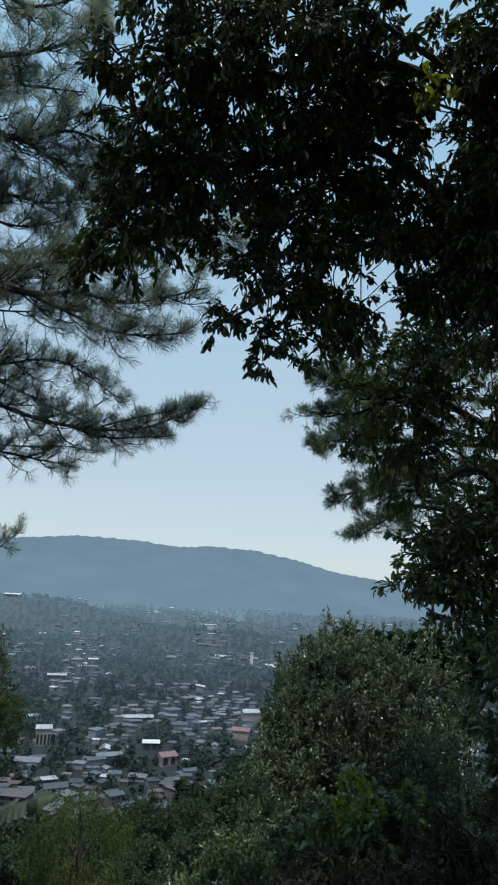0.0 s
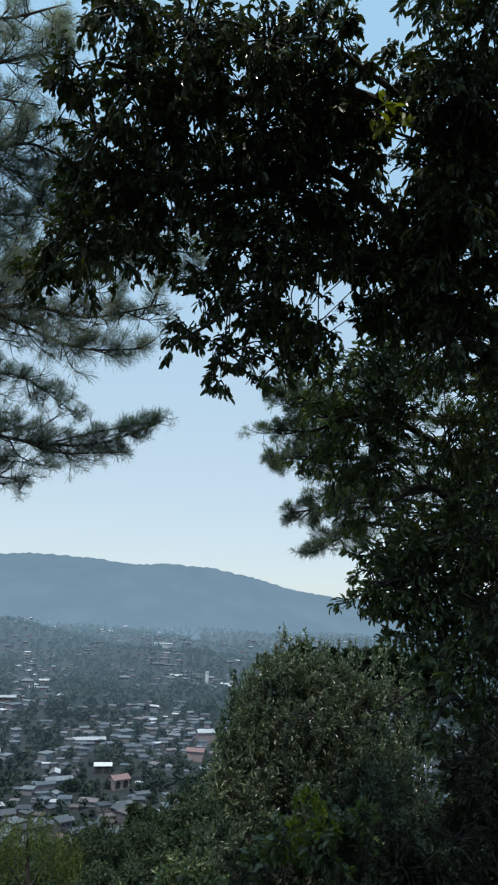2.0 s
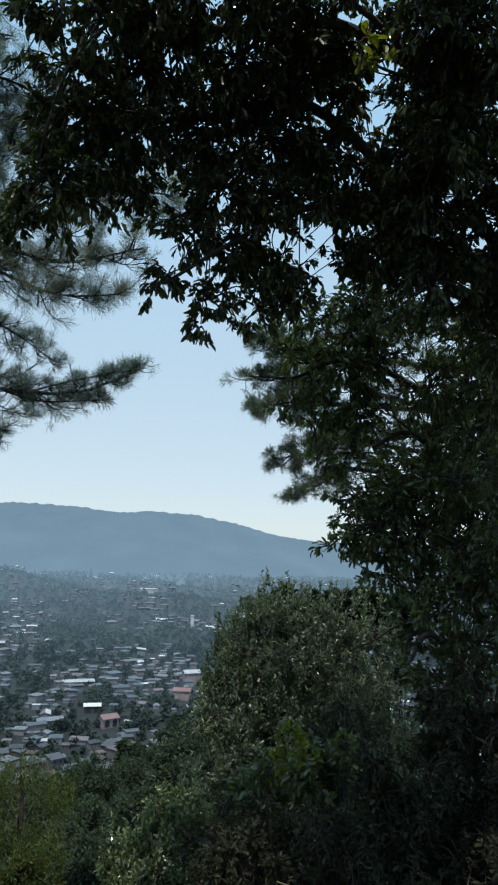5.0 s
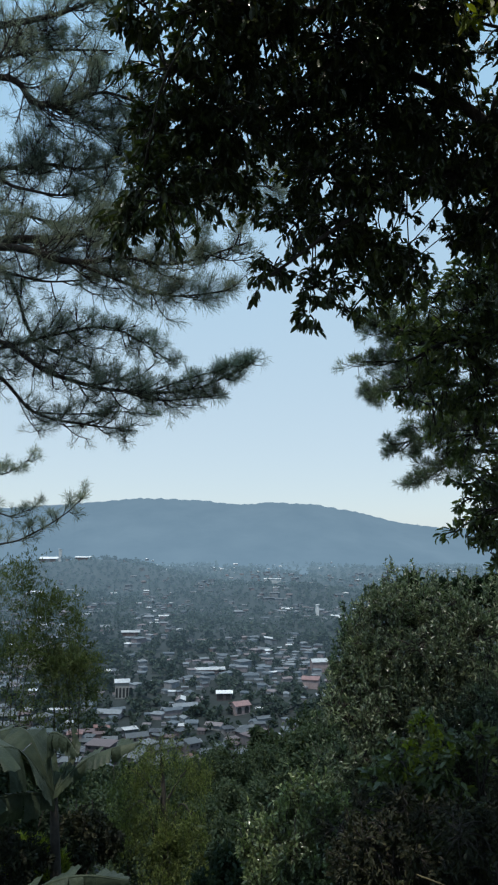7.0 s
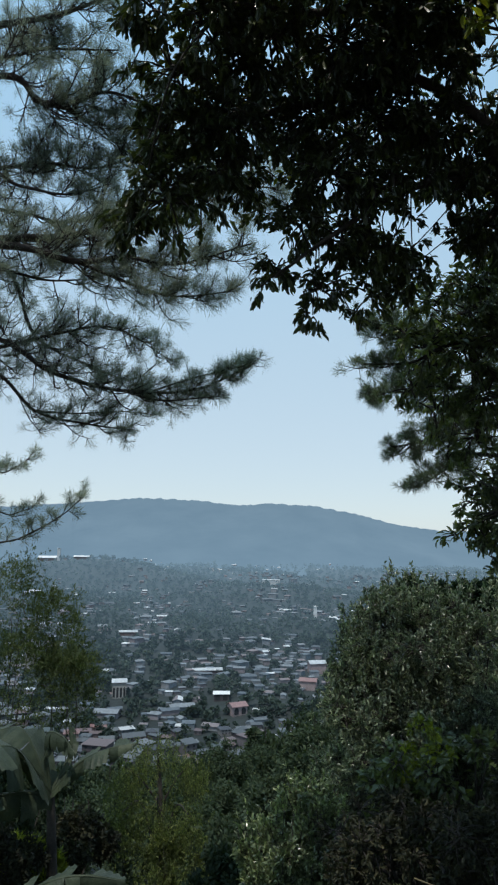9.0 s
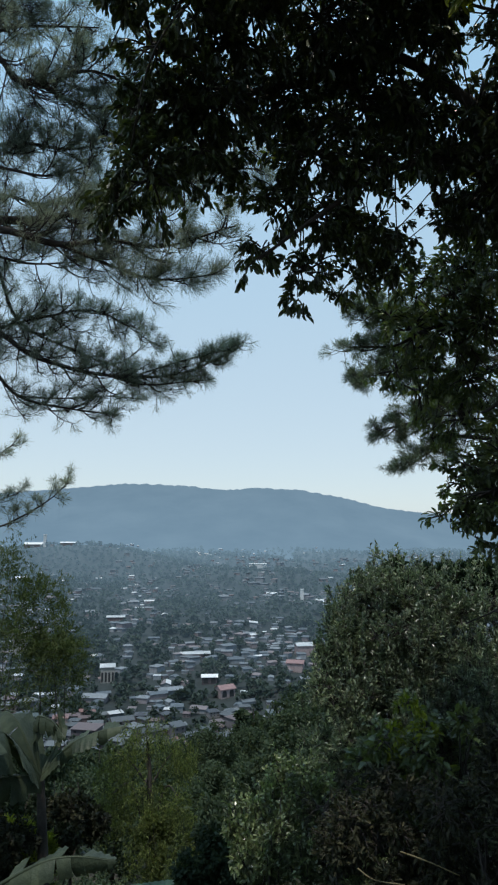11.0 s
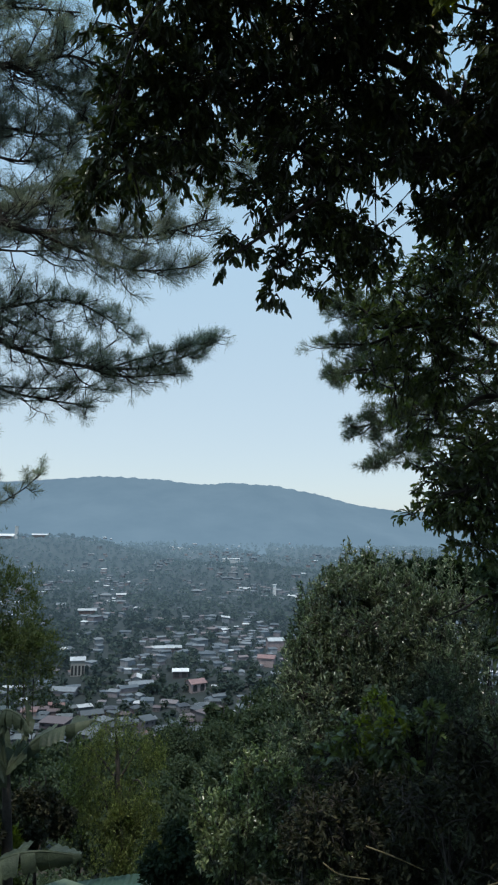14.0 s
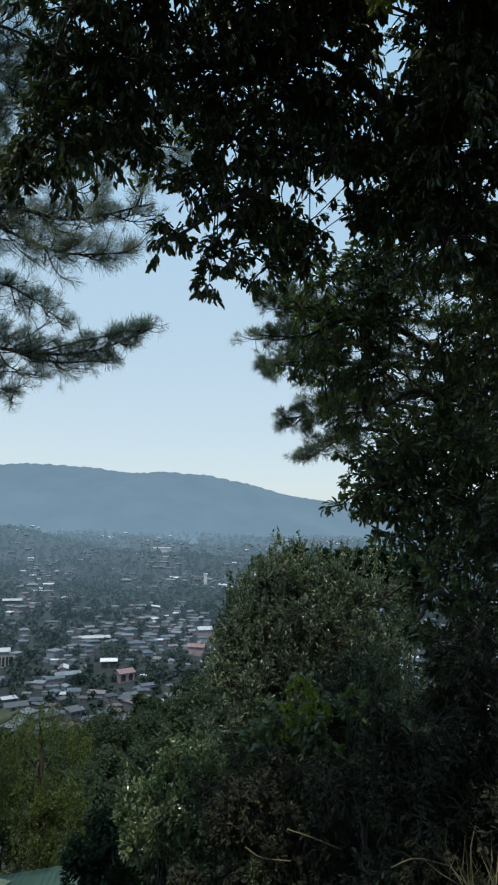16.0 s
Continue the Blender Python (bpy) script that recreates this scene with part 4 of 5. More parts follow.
def pine_tree():
    """The pine whose long boughs reach into the view."""
    t = thing("pine_tree", (-5.2, 6.6, -3.2), "tall pine with drooping boughs of long grey-green needles", "tree")
    trunk_of(t, [(-5.2, 6.6, -3.6), (-5.25, 6.6, 1.0), (-5.15, 6.7, 5.0), (-5.2, 6.7, 10.0)], 0.26, 0.1, M_BARK_PINE)
    kw = dict(reach=0.52, needle=0.125, sub=9, count=34, width=0.0014)
    low = (-5.2, 6.6, 2.9)
    pine_bough(t, [low, (-3.10, 7.07, 3.72), (-2.21, 7.27, 3.37), (-1.48, 7.38, 3.20), (-0.65, 7.49, 3.24), (0.07, 7.45, 3.56)], 0.04, 0.008, 59, **kw)
    pine_bough(t, [(-1.10, 7.45, 3.22), (-0.71, 7.37, 3.33), (-0.33, 7.37, 3.44), (-0.06, 7.36, 3.49)], 0.012, 0.005, 9, reach=0.3, needle=0.15, sub=2)
    pine_bough(t, [(-1.48, 7.38, 3.20), (-1.03, 7.38, 3.09), (-0.58, 7.42, 3.13), (-0.30, 7.43, 3.16)], 0.012, 0.005, 9, reach=0.28, needle=0.15, sub=2)
    pine_bough(t, [(-2.49, 7.58, 2.99), (-2.04, 7.61, 2.97), (-1.54, 7.72, 3.02), (-1.11, 7.80, 3.00)], 0.012, 0.005, 9, reach=0.3, needle=0.15, sub=2)
    pine_bough(t, [low, (-3.19, 7.32, 3.46), (-2.49, 7.58, 2.99), (-1.92, 7.66, 2.86), (-1.38, 7.79, 2.81)], 0.03, 0.006, 28, **kw)
    pine_bough(t, [low, (-3.04, 7.12, 4.58), (-2.49, 7.48, 3.84), (-1.87, 7.64, 3.54), (-1.21, 7.72, 3.29)], 0.03, 0.006, 33, **kw)
    pine_bough(t, [low, (-2.94, 7.17, 3.59), (-2.22, 7.45, 3.88), (-1.60, 7.57, 3.99), (-0.95, 7.78, 3.65)], 0.025, 0.006, 44, **kw)
    mid = (-5.2, 6.6, 4.1)
    kw = dict(reach=0.66, needle=0.125, sub=9, count=38, width=0.0015)
    pine_bough(t, [mid, (-2.77, 6.46, 4.49), (-1.85, 6.69, 4.43), (-1.36, 6.77, 4.52), (-0.80, 6.87, 4.49), (-0.01, 6.82, 4.71)], 0.05, 0.008, 57, **kw)
    pine_bough(t, [mid, (-2.84, 6.62, 4.60), (-2.05, 6.73, 4.72), (-1.47, 6.79, 4.92), (-0.68, 6.81, 5.35), (0.30, 6.83, 5.36)], 0.06, 0.008, 59, **kw)
    pine_bough(t, [(-1.85, 6.69, 4.43), (-1.21, 6.82, 4.21), (-0.80, 6.91, 4.14), (-0.19, 6.92, 4.21)], 0.02, 0.006, 26, reach=0.4, needle=0.2)
    pine_bough(t, [(-0.86, 6.87, 4.49), (-0.79, 6.80, 4.89), (-0.37, 6.79, 5.21), (0.24, 6.96, 5.10)], 0.016, 0.006, 28, reach=0.5, needle=0.2)
    pine_bough(t, [mid, (-3.11, 6.60, 5.32), (-2.48, 6.70, 5.27), (-2.02, 6.80, 5.24), (-1.55, 6.90, 5.43)], 0.03, 0.007, 17, **kw)
    pine_bough(t, [mid, (-3.18, 6.80, 4.98), (-2.61, 6.90, 5.08), (-2.13, 7.00, 5.02), (-1.66, 7.00, 5.08)], 0.03, 0.007, 17, **kw)
    pine_bough(t, [mid, (-3.25, 7.00, 4.51), (-2.68, 7.00, 4.44), (-2.27, 7.10, 4.38), (-1.77, 7.10, 4.40)], 0.03, 0.007, 17, **kw)
    high = (-5.2, 6.6, 5.6)
    pine_bough(t, [high, (-2.78, 6.38, 6.31), (-2.27, 6.47, 6.10), (-1.96, 6.55, 6.13), (-1.52, 6.56, 6.28), (-0.88, 6.78, 6.13)], 0.045, 0.008, 52, **kw)
    pine_bough(t, [(-2.10, 6.52, 6.11), (-1.72, 6.70, 6.01), (-1.25, 6.81, 5.99), (-0.71, 7.01, 5.80)], 0.02, 0.006, 21, **kw)
    pine_bough(t, [high, (-2.97, 6.80, 5.54), (-2.40, 6.93, 5.69), (-1.79, 7.01, 5.67), (-1.22, 7.01, 5.87)], 0.03, 0.008, 50, **kw)
    pine_bough(t, [(-5.2, 6.6, 6.6), (-2.76, 6.27, 6.80), (-2.12, 6.27, 6.93), (-1.72, 6.27, 7.08), (-1.18, 6.22, 7.28)], 0.045, 0.008, 29, **kw)
    pine_bough(t, [(-5.2, 6.6, 6.4), (-2.88, 6.59, 6.67), (-2.33, 6.58, 6.79), (-1.49, 6.65, 6.85)], 0.03, 0.008, 27, **kw)
    pine_bough(t, [(-5.2, 6.6, 7.4), (-2.70, 6.02, 7.42), (-1.99, 6.15, 7.42), (-1.27, 6.02, 7.61)], 0.04, 0.008, 26, **kw)


pine_tree()


def slope_pine():
    """The second pine, behind the broadleaf boughs."""
    t = thing("slope_pine", (7.6, 10.6, -6.0), "pine with short dark brushes of needles behind the broadleaf boughs", "tree")
    trunk_of(t, [(7.6, 10.6, -6.4), (7.5, 10.6, 0.0), (7.6, 10.7, 9.0)], 0.22, 0.08, M_BARK_PINE)
    kw = dict(reach=0.62, needle=0.145, mat=M_NEEDLE_SHADED, count=44, width=0.0026, sub=7)
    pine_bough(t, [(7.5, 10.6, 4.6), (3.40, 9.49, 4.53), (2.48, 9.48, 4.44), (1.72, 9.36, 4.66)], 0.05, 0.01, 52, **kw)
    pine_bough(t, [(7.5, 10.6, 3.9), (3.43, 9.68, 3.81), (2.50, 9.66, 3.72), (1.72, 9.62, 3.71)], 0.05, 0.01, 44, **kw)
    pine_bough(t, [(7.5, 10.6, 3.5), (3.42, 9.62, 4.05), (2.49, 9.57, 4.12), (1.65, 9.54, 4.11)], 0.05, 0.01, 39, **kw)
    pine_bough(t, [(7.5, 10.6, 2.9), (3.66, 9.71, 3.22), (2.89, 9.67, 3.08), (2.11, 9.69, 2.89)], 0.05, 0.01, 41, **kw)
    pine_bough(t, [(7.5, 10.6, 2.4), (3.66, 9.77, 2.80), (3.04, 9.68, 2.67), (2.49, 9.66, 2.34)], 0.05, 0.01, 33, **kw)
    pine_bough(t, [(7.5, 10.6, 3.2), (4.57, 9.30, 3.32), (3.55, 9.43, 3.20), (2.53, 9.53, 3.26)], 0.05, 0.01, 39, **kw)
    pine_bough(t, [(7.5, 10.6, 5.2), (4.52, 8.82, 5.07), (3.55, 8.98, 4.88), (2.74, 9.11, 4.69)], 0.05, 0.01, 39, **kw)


slope_pine()


def bare_branch():
    """A dead branch sticking out of the shade."""
    t = thing("dead_branch", (2.42, 5.46, 1.01), "bare forked dead branch beside the bush", "branch")
    g = Geo()
    tube(g, smooth_line([(2.64, 5.36, 1.07), (2.32, 5.50, 0.97), (2.13, 5.56, 0.84), (1.91, 5.62, 0.73)], 6), 0.014, 0.005, 6)
    part("stem", g, M_BARK, t, smooth=True)
    h = Geo()
    tube(h, smooth_line([(2.13, 5.56, 0.84), (2.27, 5.50, 0.81), (2.51, 5.50, 0.83)], 6), 0.008, 0.005, 5)
    part("fork", h, M_BARK, t, smooth=True)


bare_branch()


def young_pine():
    """Thin pine boughs at the edge of the slope."""
    t = thing("young_pine", (-6.4, 10.4, -5.4), "young pine with sparse upturned needle brushes", "tree")
    trunk_of(t, [(-6.4, 10.4, -5.8), (-6.4, 10.4, -1.0), (-6.3, 10.4, 3.0)], 0.1, 0.03, M_BARK_PINE)
    kw = dict(reach=0.38, needle=0.16, count=26, width=0.003)
    pine_bough(t, [(-6.35, 10.4, -0.9), (-4.32, 10.32, 1.14), (-3.51, 10.43, 1.52), (-2.96, 10.59, 1.87), (-2.66, 10.66, 2.17)], 0.022, 0.006, 26, lift=0.7, **kw)
    pine_bough(t, [(-6.35, 10.4, 0.4), (-4.37, 10.29, 2.34), (-3.77, 10.29, 2.52), (-3.44, 10.38, 2.75)], 0.02, 0.006, 14, lift=0.7, **kw)
    pine_bough(t, [(-6.35, 10.4, -0.2), (-4.28, 10.35, 1.73), (-3.71, 10.46, 1.87), (-3.37, 10.46, 2.00)], 0.02, 0.006, 12, lift=0.7, **kw)


young_pine()


def shrub(name, label, lobes, size, twigs, per, mat, sprays, droop=0.1, narrow=0.22, simple=False, lime=(), category="bush", stems=12, skirt=True, puff=(0.22, 0.36), shoots=0):
    """A bush of several rounded lobes: stems from its foot, sprays of leaves over each lobe."""
    foot = np.mean([c for c, r in lobes], axis=0)
    foot[2] = float(land(foot[0], foot[1])) - 0.1
    t = thing(name, tuple(foot), label, category)
    wood, g = Geo(), Geo()
    for c, r in lobes:
        c, r = np.asarray(c, float), np.broadcast_to(r, 3).astype(float)
        root = np.array([c[0], c[1], float(land(c[0], c[1])) - 0.1])
        for k in range(sprays):
            w = unit(RNG.normal(size=3) + [0, -0.25, 0.25])
            p = c + w * r * RNG.uniform(0.55, 0.95)
            if k < stems:
                tube(wood, smooth_line([root + RNG.normal(size=3) * [0.15, 0.15, 0], (root + c) / 2 + RNG.normal(size=3) * 0.15, c + (p - c) * 0.5, p], 4), 0.014, 0.005, 4)
            twig_sprays(g, None if simple else wood, p, float(np.mean(r)) * RNG.uniform(*puff), twigs, per, size, droop, simple, narrow)
        for k in range(shoots):  # this year's upright shoots
            w = unit(RNG.normal(size=3) + [0, -0.5, 0.5])
            p = c + w * r * RNG.uniform(0.8, 1.08)
            e = p + unit(w * 0.35 + [0, 0, 1.0] + RNG.normal(size=3) * 0.15) * RNG.uniform(0.1, 0.28)
            tube(wood, smooth_line([p, (p + e) / 2 + RNG.normal(size=3) * 0.01, e], 2), 0.005, 0.002, 3)
            u = RNG.uniform(0, 1, (16, 1))
            blades(g, p + (e - p) * u, unit(e - p) * 0.7 + RNG.normal(size=(16, 3)) * 0.55, size * RNG.uniform(0.6, 1.1, 16), size * narrow)
        hang = c[2] - r[2] * 0.6 - root[2]
        for k in range(int(sprays * 0.6) if skirt and hang > 0.2 else 0):  # lower shoots down to the ground
            p = root + [RNG.uniform(-0.8, 0.8) * r[0], RNG.uniform(-0.8, 0.5) * r[1], RNG.uniform(max(0, hang - 2.5), hang)]
            twig_sprays(g, None if simple else wood, p, float(np.mean(r)) * RNG.uniform(0.25, 0.4), twigs, per, size, droop, simple, narrow)
    part("branchwork", wood, M_BARK, t, smooth=True, kind="stuff")
    part("leaves", g, mat, t, kind="stuff")
    if lime:
        y = Geo()
        for c, r in lime:
            twig_sprays(y, None, c, r, 13, 7, size * 0.7, 0.0, simple, narrow)
        part("young_leaves", y, M_LEAF_LIME, t, "leaves tinted yellow-green as if sun shone through", kind="stuff")
    return t


def shrubs(name, label, lobes, *args, **kw):
    """Several bushes of one kind, each a thing of its own."""
    for lobe in lobes:
        tagged(shrub(name, label, [lobe], *args, **kw), group=name + " on the slope")


shrub("large_bush", "large rounded bush with small grey-green leaves on the slope",
      [((1.93, 8.63, -0.07), (0.8, 0.8, 1.1)), ((2.73, 8.60, -0.17), (0.9, 0.8, 1.15)), ((1.57, 8.31, -0.82), (0.75, 0.8, 0.9)), ((2.63, 8.00, -0.97), (0.9, 0.8, 1.0)), ((1.48, 8.69, -0.19), (0.4, 0.6, 0.6))],
      0.064, 30, 13, M_LEAF_BUSH, 40, -0.4, 0.15, shoots=230)
shrub("dark_hedge", "dark upright hedge behind the large bush", [((2.86, 11.09, 0.61), (0.7, 0.5, 0.25)), ((3.73, 10.83, 0.60), (0.6, 0.5, 0.25)), ((4.37, 10.58, 0.55), (0.6, 0.5, 0.3))],
      0.11, 20, 10, M_FOREST, 22, -0.8, 0.2)
shrub("broad_leaved_shrub", "shrub with broad glossy leaves and a top tinted yellow-green for backlight",
      [((1.47, 5.92, -0.35), (0.45, 0.5, 0.45)), ((1.78, 5.59, -0.41), (0.5, 0.5, 0.55)), ((1.16, 5.86, -0.68), (0.4, 0.4, 0.45))],
      0.08, 9, 9, M_LEAF_MID, 18, 0.2, 0.24, lime=[((1.42, 5.6, 0.08), 0.17), ((1.28, 5.6, -0.14), 0.17), ((1.53, 5.5, -0.07), 0.13)])
shrub("low_bush", "low bush with small pale green leaves", [((0.6, 6.68, -1.07), (0.32, 0.35, 0.3)), ((0.34, 6.40, -1.27), (0.38, 0.4, 0.33)), ((0.75, 6.33, -1.33), (0.4, 0.4, 0.4))],
      0.056, 26, 12, M_LEAF_PALE, 26, 0.1, 0.2, shoots=60)
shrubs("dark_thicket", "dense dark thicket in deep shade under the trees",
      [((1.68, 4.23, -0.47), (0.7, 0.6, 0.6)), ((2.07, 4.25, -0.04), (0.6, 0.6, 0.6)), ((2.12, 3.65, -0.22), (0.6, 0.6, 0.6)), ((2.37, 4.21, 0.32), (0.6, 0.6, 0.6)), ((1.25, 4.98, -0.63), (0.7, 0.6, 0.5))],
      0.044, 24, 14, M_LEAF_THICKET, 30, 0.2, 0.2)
def feathery_tree():
    """A tree whose fine leaves hang in long wisps from arching twigs."""
    foot = (-1.9, 16.2, float(land(-1.9, 16.2)) - 0.1)
    t = thing("feathery_tree", foot, "olive-green feathery tree with fine hanging leaves", "tree")
    trunk_of(t, [foot, (-1.85, 16.2, -6.0), (-1.95, 16.3, -4.4), (-2.05, 16.4, -3.6)], 0.09, 0.03, M_BARK)
    masses = [((-2.1, 16.5, -3.75), (0.75, 0.6, 0.45)), ((-2.72, 16.1, -4.25), (0.6, 0.6, 0.6)), ((-1.25, 16.5, -4.2), (0.6, 0.6, 0.5)),
              ((-2.0, 15.7, -4.9), (0.8, 0.6, 0.6)), ((-2.7, 15.6, -5.0), (0.5, 0.5, 0.6)), ((-1.2, 15.6, -5.1), (0.6, 0.5, 0.6)), ((-1.7, 15.1, -5.7), (0.8, 0.5, 0.5))]
    for c, r in masses:
        c = np.array(c) + [0, 0, 0.25]
        wood, g = Geo(), Geo()
        tube(wood, smooth_line([(-1.95, 16.3, -4.6 if c[2] > -4.6 else -6.0), (c + [-1.95, 16.3, -4.4]) / 2 + [0, 0, 0.15], c + [0, 0, r[2] * 0.5]], 6), 0.03, 0.008, 6)
        for k in range(110):
            top = c + unit(RNG.normal(size=3)) * r * RNG.uniform(0.3, 1.0) + [0, 0, 0.2 * r[2]]
            drop = RNG.uniform(0.3, 0.75)
            out = RNG.normal(size=3) * [0.1, 0.1, 0]
            u = RNG.uniform(0, 1, (34, 1))
            pos = top + out * u + [0, 0, -1] * (drop * u ** 1.3) + RNG.normal(size=(34, 3)) * 0.022
            way = RNG.normal(size=(34, 3)) * [0.5, 0.5, 0.3] + [0, 0, -0.8]
            blades(g, pos, way, RNG.uniform(0.035, 0.085, 34), RNG.uniform(0.006, 0.011, 34), True)
        limb = part("limb", wood, M_BARK, t, smooth=True)
        part("leaves", g, M_LEAF_OLIVE, limb, "fine olive hanging leaves", kind="stuff")


feathery_tree()
shrub("thin_tree", "thin olive-green tree at the edge of the slope", [((-5.12, 15.07, -0.06), (1.2, 0.8, 1.3)), ((-4.34, 15.23, -0.69), (0.8, 0.6, 1.2)), ((-4.92, 14.35, -1.58), (1.3, 0.8, 1.3)), ((-3.73, 14.71, -1.54), (0.7, 0.6, 0.9))],
      0.085, 17, 10, M_LEAF_DULL, 42, -0.7, 0.12, True, category="tree", stems=3, skirt=False, puff=(0.35, 0.6))
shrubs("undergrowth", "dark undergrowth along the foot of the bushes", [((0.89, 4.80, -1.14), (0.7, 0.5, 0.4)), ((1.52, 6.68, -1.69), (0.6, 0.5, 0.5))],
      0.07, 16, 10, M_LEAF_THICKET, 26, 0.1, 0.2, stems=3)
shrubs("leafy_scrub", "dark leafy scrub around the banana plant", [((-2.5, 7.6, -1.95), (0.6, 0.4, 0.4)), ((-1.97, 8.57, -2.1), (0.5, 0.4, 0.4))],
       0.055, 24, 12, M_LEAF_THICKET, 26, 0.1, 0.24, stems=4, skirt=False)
shrubs("slope_scrub", "dark scrub covering the slope", [((-3.52, 11.63, -3.02), (1.3, 1.0, 0.7)), ((-0.09, 10.89, -3.44), (0.8, 1.0, 0.5)), ((-4.23, 10.57, -2.20), (1.0, 1, 1))],
      0.1, 26, 12, M_FOREST, 32, 0.1, 0.22, True, category="scrub", stems=4)
shrubs("dark_scrub", "dark green scrub trees lower on the slope", [((-0.42, 24.96, -8.68), (2.2, 2, 1.4)), ((2.04, 21.51, -6.29), (1.8, 2, 1.5)), ((1.51, 31.96, -9.89), (3, 3, 1.6)), ((3.41, 28.44, -7.33), (1.8, 2, 1.5)), ((-1.24, 37.71, -11.68), (2, 2, 2.2))],
      0.17, 34, 12, M_FOREST, 36, 0.1, 0.22, True, category="scrub", stems=4)
shrubs("yellow_grass_bush", "yellow-green grassy bush at the foot of the slope", [((-2.87, 9.58, -2.98), (0.5, 0.5, 0.3)), ((-1.74, 15.38, -5.42), (0.4, 0.4, 0.7)), ((-0.93, 15.35, -5.64), (0.35, 0.3, 0.4))],
      0.09, 30, 12, M_LEAF_OLIVE, 20, -0.6, 0.12, True)


shrubs("grass_tussock", "bright yellow-green tussock of long grass below the banana plant", [((-2.60, 8.10, -2.08), (0.34, 0.3, 0.2)), ((-2.22, 8.00, -2.12), (0.25, 0.25, 0.15))],
       0.09, 26, 12, M_LEAF_LIME, 20, -0.9, 0.07, True, category="grass", stems=3)
shrub("small_bush", "small bright green bush at the edge of the dark thicket", [((0.91, 4.90, -1.01), (0.17, 0.17, 0.16))],
      0.034, 22, 12, M_LEAF_PALE, 24, -0.2, 0.2, shoots=40)


def banana_leaf(plant, line, width, near=60, far=10):
    """A long leaf: an arched rib, a blade on both sides split along the veins into strips that hang unevenly."""
    p = smooth_line(line, 16)
    n = len(p)
    run = unit(np.gradient(p, axis=0))
    side = unit(np.cross(run, [0, 0, 1.0]))
    if np.mean(side[:, 1]) > 0:
        side = -side
    t = np.linspace(0, 1, n)
    w = width * np.clip(np.sin(np.pi * np.clip(t * 0.88 + 0.1, 0, 1)) ** 0.55, 0.04, 1)
    wood, g = Geo(), Geo()
    tube(wood, p - [0, 0, 0.012], 0.022, 0.005, 6)
    for s, hang in ((1, near), (-1, far)):
        i = 0
        while i < n - 1:
            strip = min(int(RNG.integers(3, 10)), n - 1 - i)
            sag, short = hang + RNG.normal() * 13, RNG.uniform(0.72, 1.0)
            lean = RNG.normal() * 0.06
            rows = []
            for k in range(i, i + strip + 1):
                edge = 0.9 if k == i + strip and i + strip < n - 1 else 1.0
                row = []
                for q in np.linspace(0, 1, 6):
                    dip = radians(sag) * (0.75 + 0.4 * q)
                    wave = 0.012 * math.sin(k * 1.9) * q
                    row.append(p[k] + short * (s * side[k] * w[k] * q * math.cos(dip) + run[k] * (lean + 0.12 * edge) * w[k] * q + [0, 0, wave - w[k] * q * math.sin(dip)]))
                rows.append(row)
            v = np.array(rows).reshape(-1, 3)
            a, c = np.meshgrid(np.arange(strip), np.arange(5), indexing="ij")
            a = (a * 6 + c).ravel()
            g.add(v, np.vstack([np.stack([a, a + 1, a + 7], -1), np.stack([a, a + 7, a + 6], -1)]))
            i += strip
    leaf = part("leaf", g, M_BANANA, plant, "broad torn grey-green leaf", True)
    part("rib", wood, M_BANANA, leaf, smooth=True)


def banana_plant(place, top, leaves, label):
    foot = np.array((*place, float(land(*place))))
    t = thing("banana_plant", tuple(foot), label, "plant", "banana plants")
    g = Geo()
    top = np.array(top)
    tube(g, smooth_line([foot - [0, 0, 0.2], (foot + top) / 2 + [0.05, 0, 0], top], 6), 0.09, 0.04, 10)
    part("stem", g, M_BARK, t, "dark sheathed stem", True)
    for line, width, near, far in leaves:
        banana_leaf(t, [tuple(top)] + line, width, near, far)


banana_plant((-2.1, 7.75), (-2.12, 7.7, -1.2), [
    ([(-2.39, 7.4, -0.68), (-2.6, 7.1, -0.56), (-2.95, 6.8, -0.62)], 0.5, 48, 5),
    ([(-2.45, 7.8, -0.62), (-2.75, 7.9, -0.6), (-3.2, 8.0, -0.8)], 0.34, 40, 5),
    ([(-2.2, 7.7, -0.62), (-2.0, 7.6, -0.58), (-1.82, 7.5, -0.74)], 0.2, 75, 60),
    ([(-1.83, 7.7, -0.89), (-1.52, 7.7, -0.74), (-1.21, 7.7, -0.68)], 0.2, 42, 5),
    ([(-1.97, 7.9, -0.81), (-2.02, 8.0, -0.55)], 0.08, 30, 30),
    ([(-2.5, 7.2, -1.05), (-2.9, 6.9, -1.15)], 0.3, 60, 20)], "banana plant with broad torn leaves below the viewpoint")
banana_plant((-2.25, 6.6), (-2.2, 6.55, -1.75), [
    ([(-1.78, 6.5, -1.52), (-1.47, 6.5, -1.46), (-1.08, 6.5, -1.5)], 0.26, 70, 5),
    ([(-2.45, 6.3, -1.5), (-2.8, 6.1, -1.6)], 0.24, 55, 5)], "low banana plant with torn drooping leaves beside the shed")


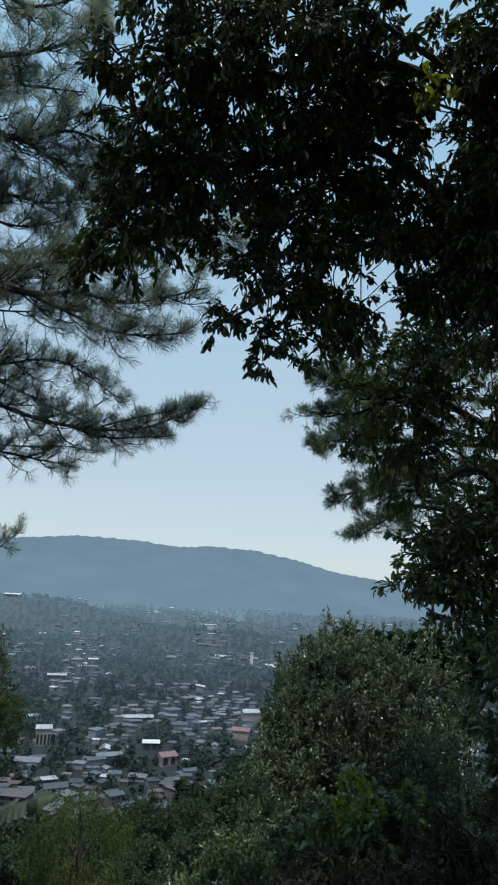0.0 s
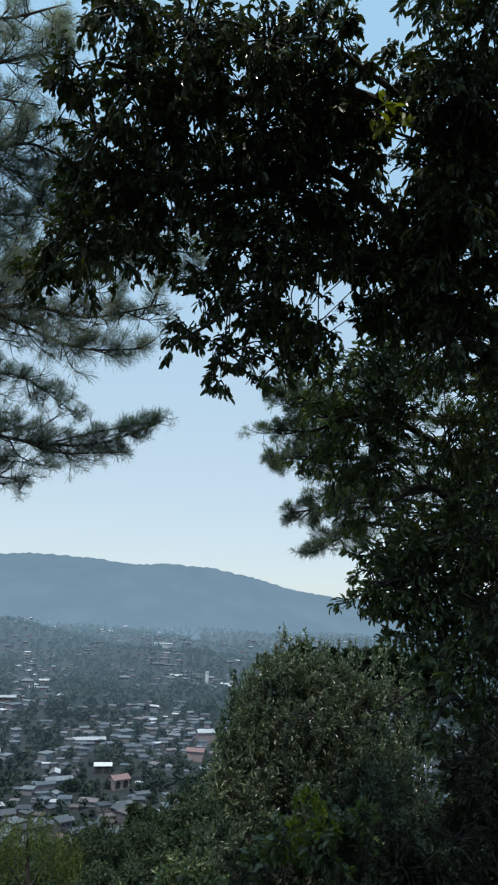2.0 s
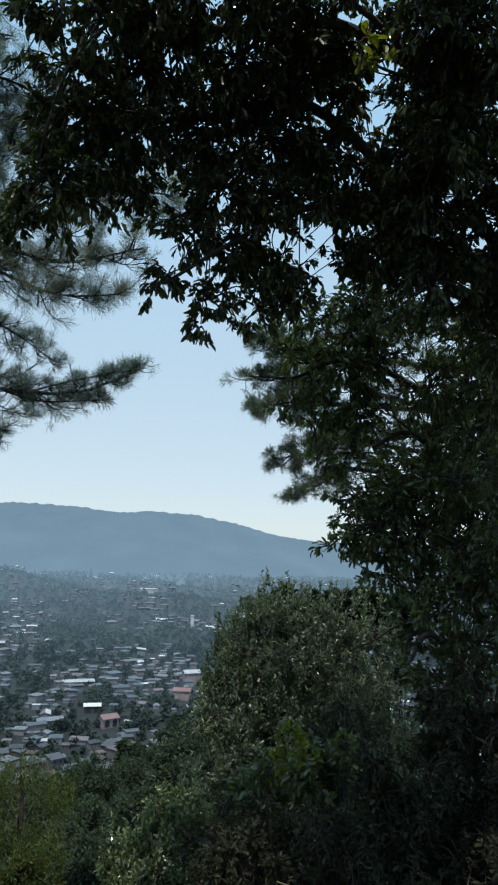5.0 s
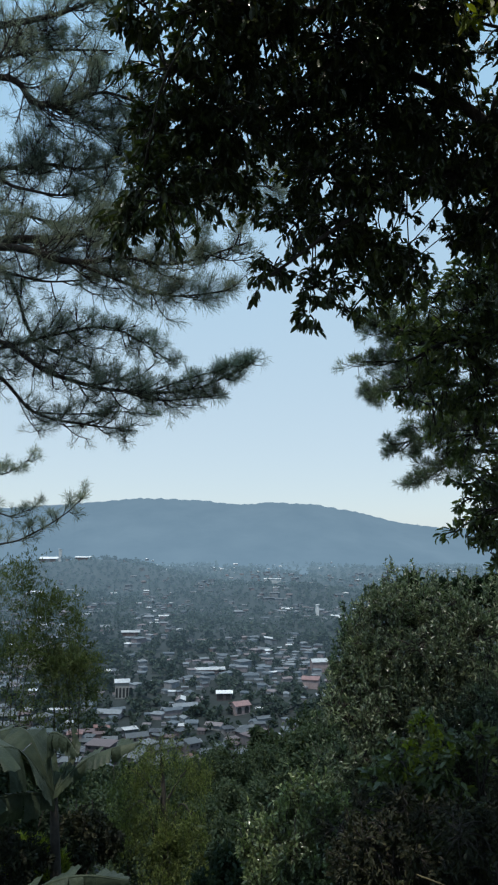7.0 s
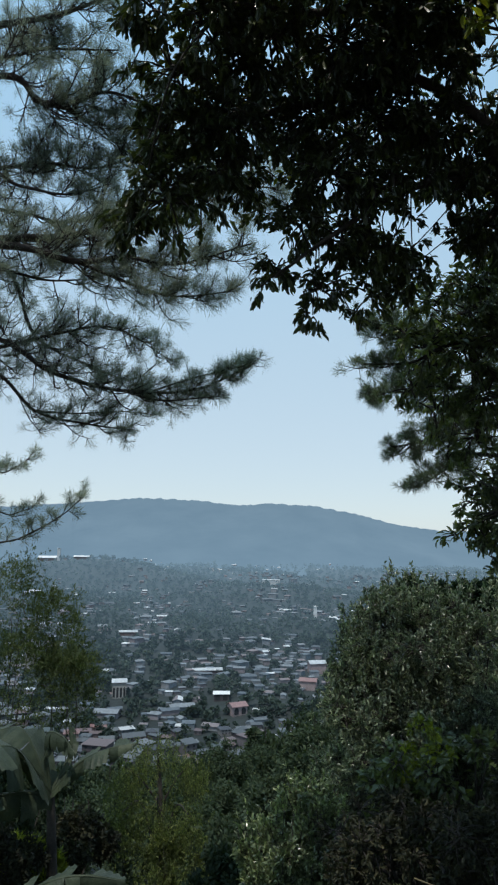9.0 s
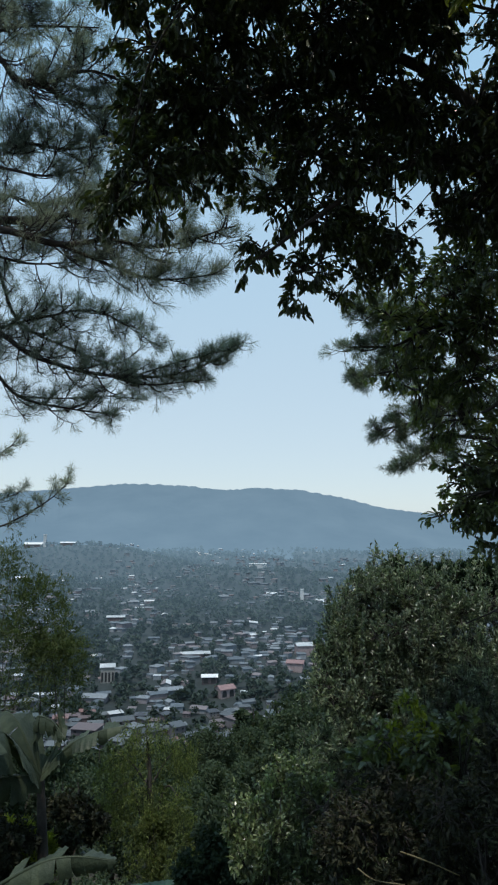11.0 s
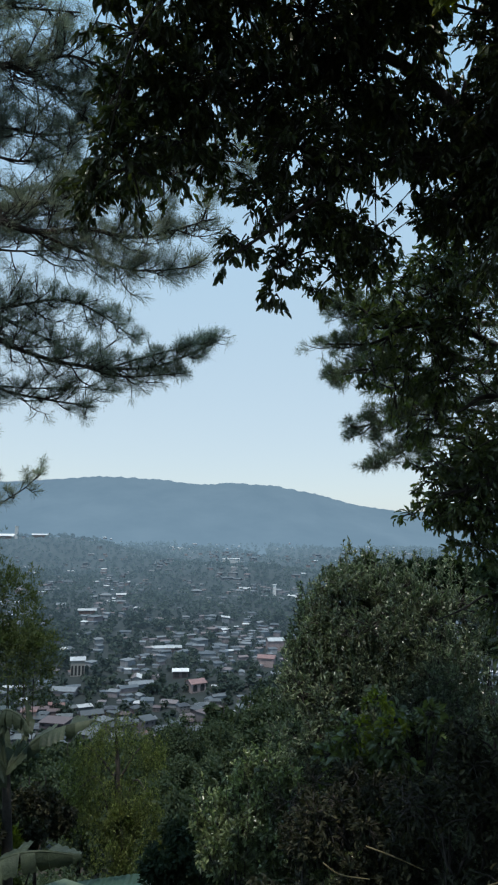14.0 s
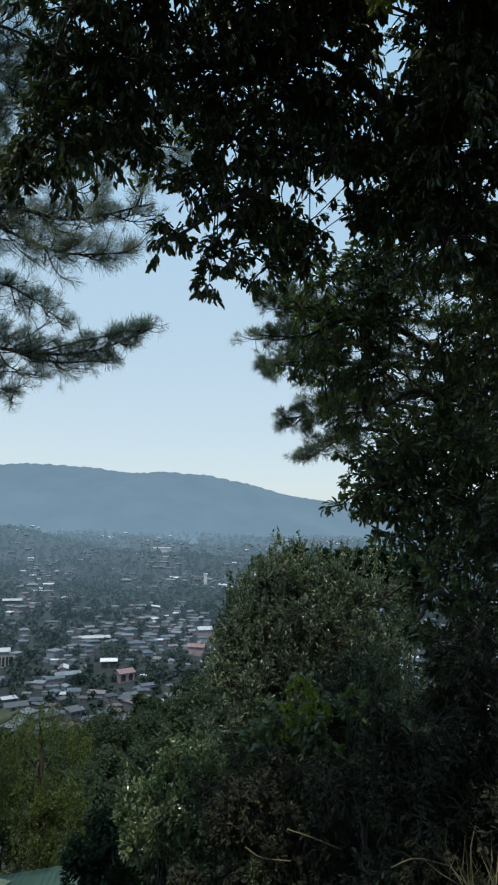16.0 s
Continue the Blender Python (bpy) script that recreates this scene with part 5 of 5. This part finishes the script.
def shed():
    """A shed with a green metal roof, down the slope."""
    a, b, c, d = (np.array(q) for q in ((-2.46, 13.16, -5.16), (-0.32, 13.80, -5.23), (-0.36, 10.97, -4.59), (-2.36, 11.66, -4.57)))
    foot = (a + b + c + d) / 4
    foot[2] = float(land(foot[0], foot[1]))
    t = thing("shed", tuple(foot), "shed with a faded green corrugated metal roof", "shed")
    g = Geo()
    u = np.linspace(0, 1, 81)[:, None]
    wave = np.array([0, 0, 0.008]) * np.sin(u * 80 * np.pi / 2)
    top, low = a + (b - a) * u + wave, d + (c - d) * u + wave
    m = len(u)
    k = np.arange(m - 1)
    under = 2 * m
    g.add(np.vstack([top, low, top - [0, 0, 0.03], low - [0, 0, 0.03]]), np.vstack([
        np.stack([k, k + m, k + 1], -1), np.stack([k + 1, k + m, k + m + 1], -1),
        np.stack([k + under, k + under + 1, k + under + m], -1), np.stack([k + under + 1, k + under + m + 1, k + under + m], -1),
        np.stack([k + m, k + under + m, k + m + 1], -1), np.stack([k + m + 1, k + under + m, k + under + m + 1], -1)]))
    part("roof", g, M_GREEN_ROOF, t, "faded green corrugated sheets")
    e = Geo()
    q = [np.array(p) for p in ((-2.69, 11.43, -4.43), (-2.38, 12.64, -4.88), (-1.89, 12.47, -4.93), (-1.89, 11.53, -4.54))]
    q = [p + [0, 0, 0.06] for p in q]
    e.add(q + [p - [0, 0, 0.03] for p in q], [(0, 2, 1), (0, 3, 2), (4, 5, 6), (4, 6, 7), (0, 1, 5), (0, 5, 4), (1, 2, 6), (1, 6, 5), (2, 3, 7), (2, 7, 6), (3, 0, 4), (3, 4, 7)])
    part("awning", e, M_CANVAS, t, "pale green canvas awning")
    w = Geo()
    k = [p + (foot - p) * [0.08, 0.08, 0] - [0, 0, 0.06] for p in (a, b, c, d)]
    z = float(min(land(p[0], p[1]) for p in k)) - 0.5
    base = [np.array([p[0], p[1], z]) for p in k]
    w.add(k + base, [(0, 1, 5), (0, 5, 4), (1, 2, 6), (1, 6, 5), (2, 3, 7), (2, 7, 6), (3, 0, 4), (3, 4, 7)])
    part("wall", w, M_BARK, t, "dark timber wall")


shed()


def dry_grass():
    """A tuft of dry grass and a few fallen twigs under the trees."""
    foot = np.array((1.80, 3.24, -0.38))
    t = thing("dry_grass", tuple(foot), "tuft of dry straw-coloured grass in the shade", "grass")
    g = Geo()
    n = 90
    way = unit(RNG.normal(size=(n, 3)) * [0.4, 0.4, 0.2] + [0, 0, 1.0])
    pos = foot + RNG.normal(size=(n, 3)) * [0.1, 0.12, 0.03]
    blades(g, pos, way, RNG.uniform(0.1, 0.42, n), 0.003, True)
    part("blades", g, M_STRAW, t, kind="stuff")
    for a, b, c in (((1.00, 4.25, -0.40), (1.15, 4.19, -0.43), (1.33, 4.17, -0.50)), ((1.45, 3.66, -0.35), (1.58, 3.64, -0.30), (1.74, 3.57, -0.31)), ((0.77, 4.43, -0.58), (0.87, 4.39, -0.63), (1.05, 4.35, -0.64))):
        w = Geo()
        tube(w, smooth_line([a, b, c], 5), 0.005, 0.003, 5)
        ob = thing("dry_twig", tuple(b), "thin dry twig caught in the dark thicket", "twig", "dry twigs")
        part("stick", w, M_STRAW, ob, smooth=True)


dry_grass()
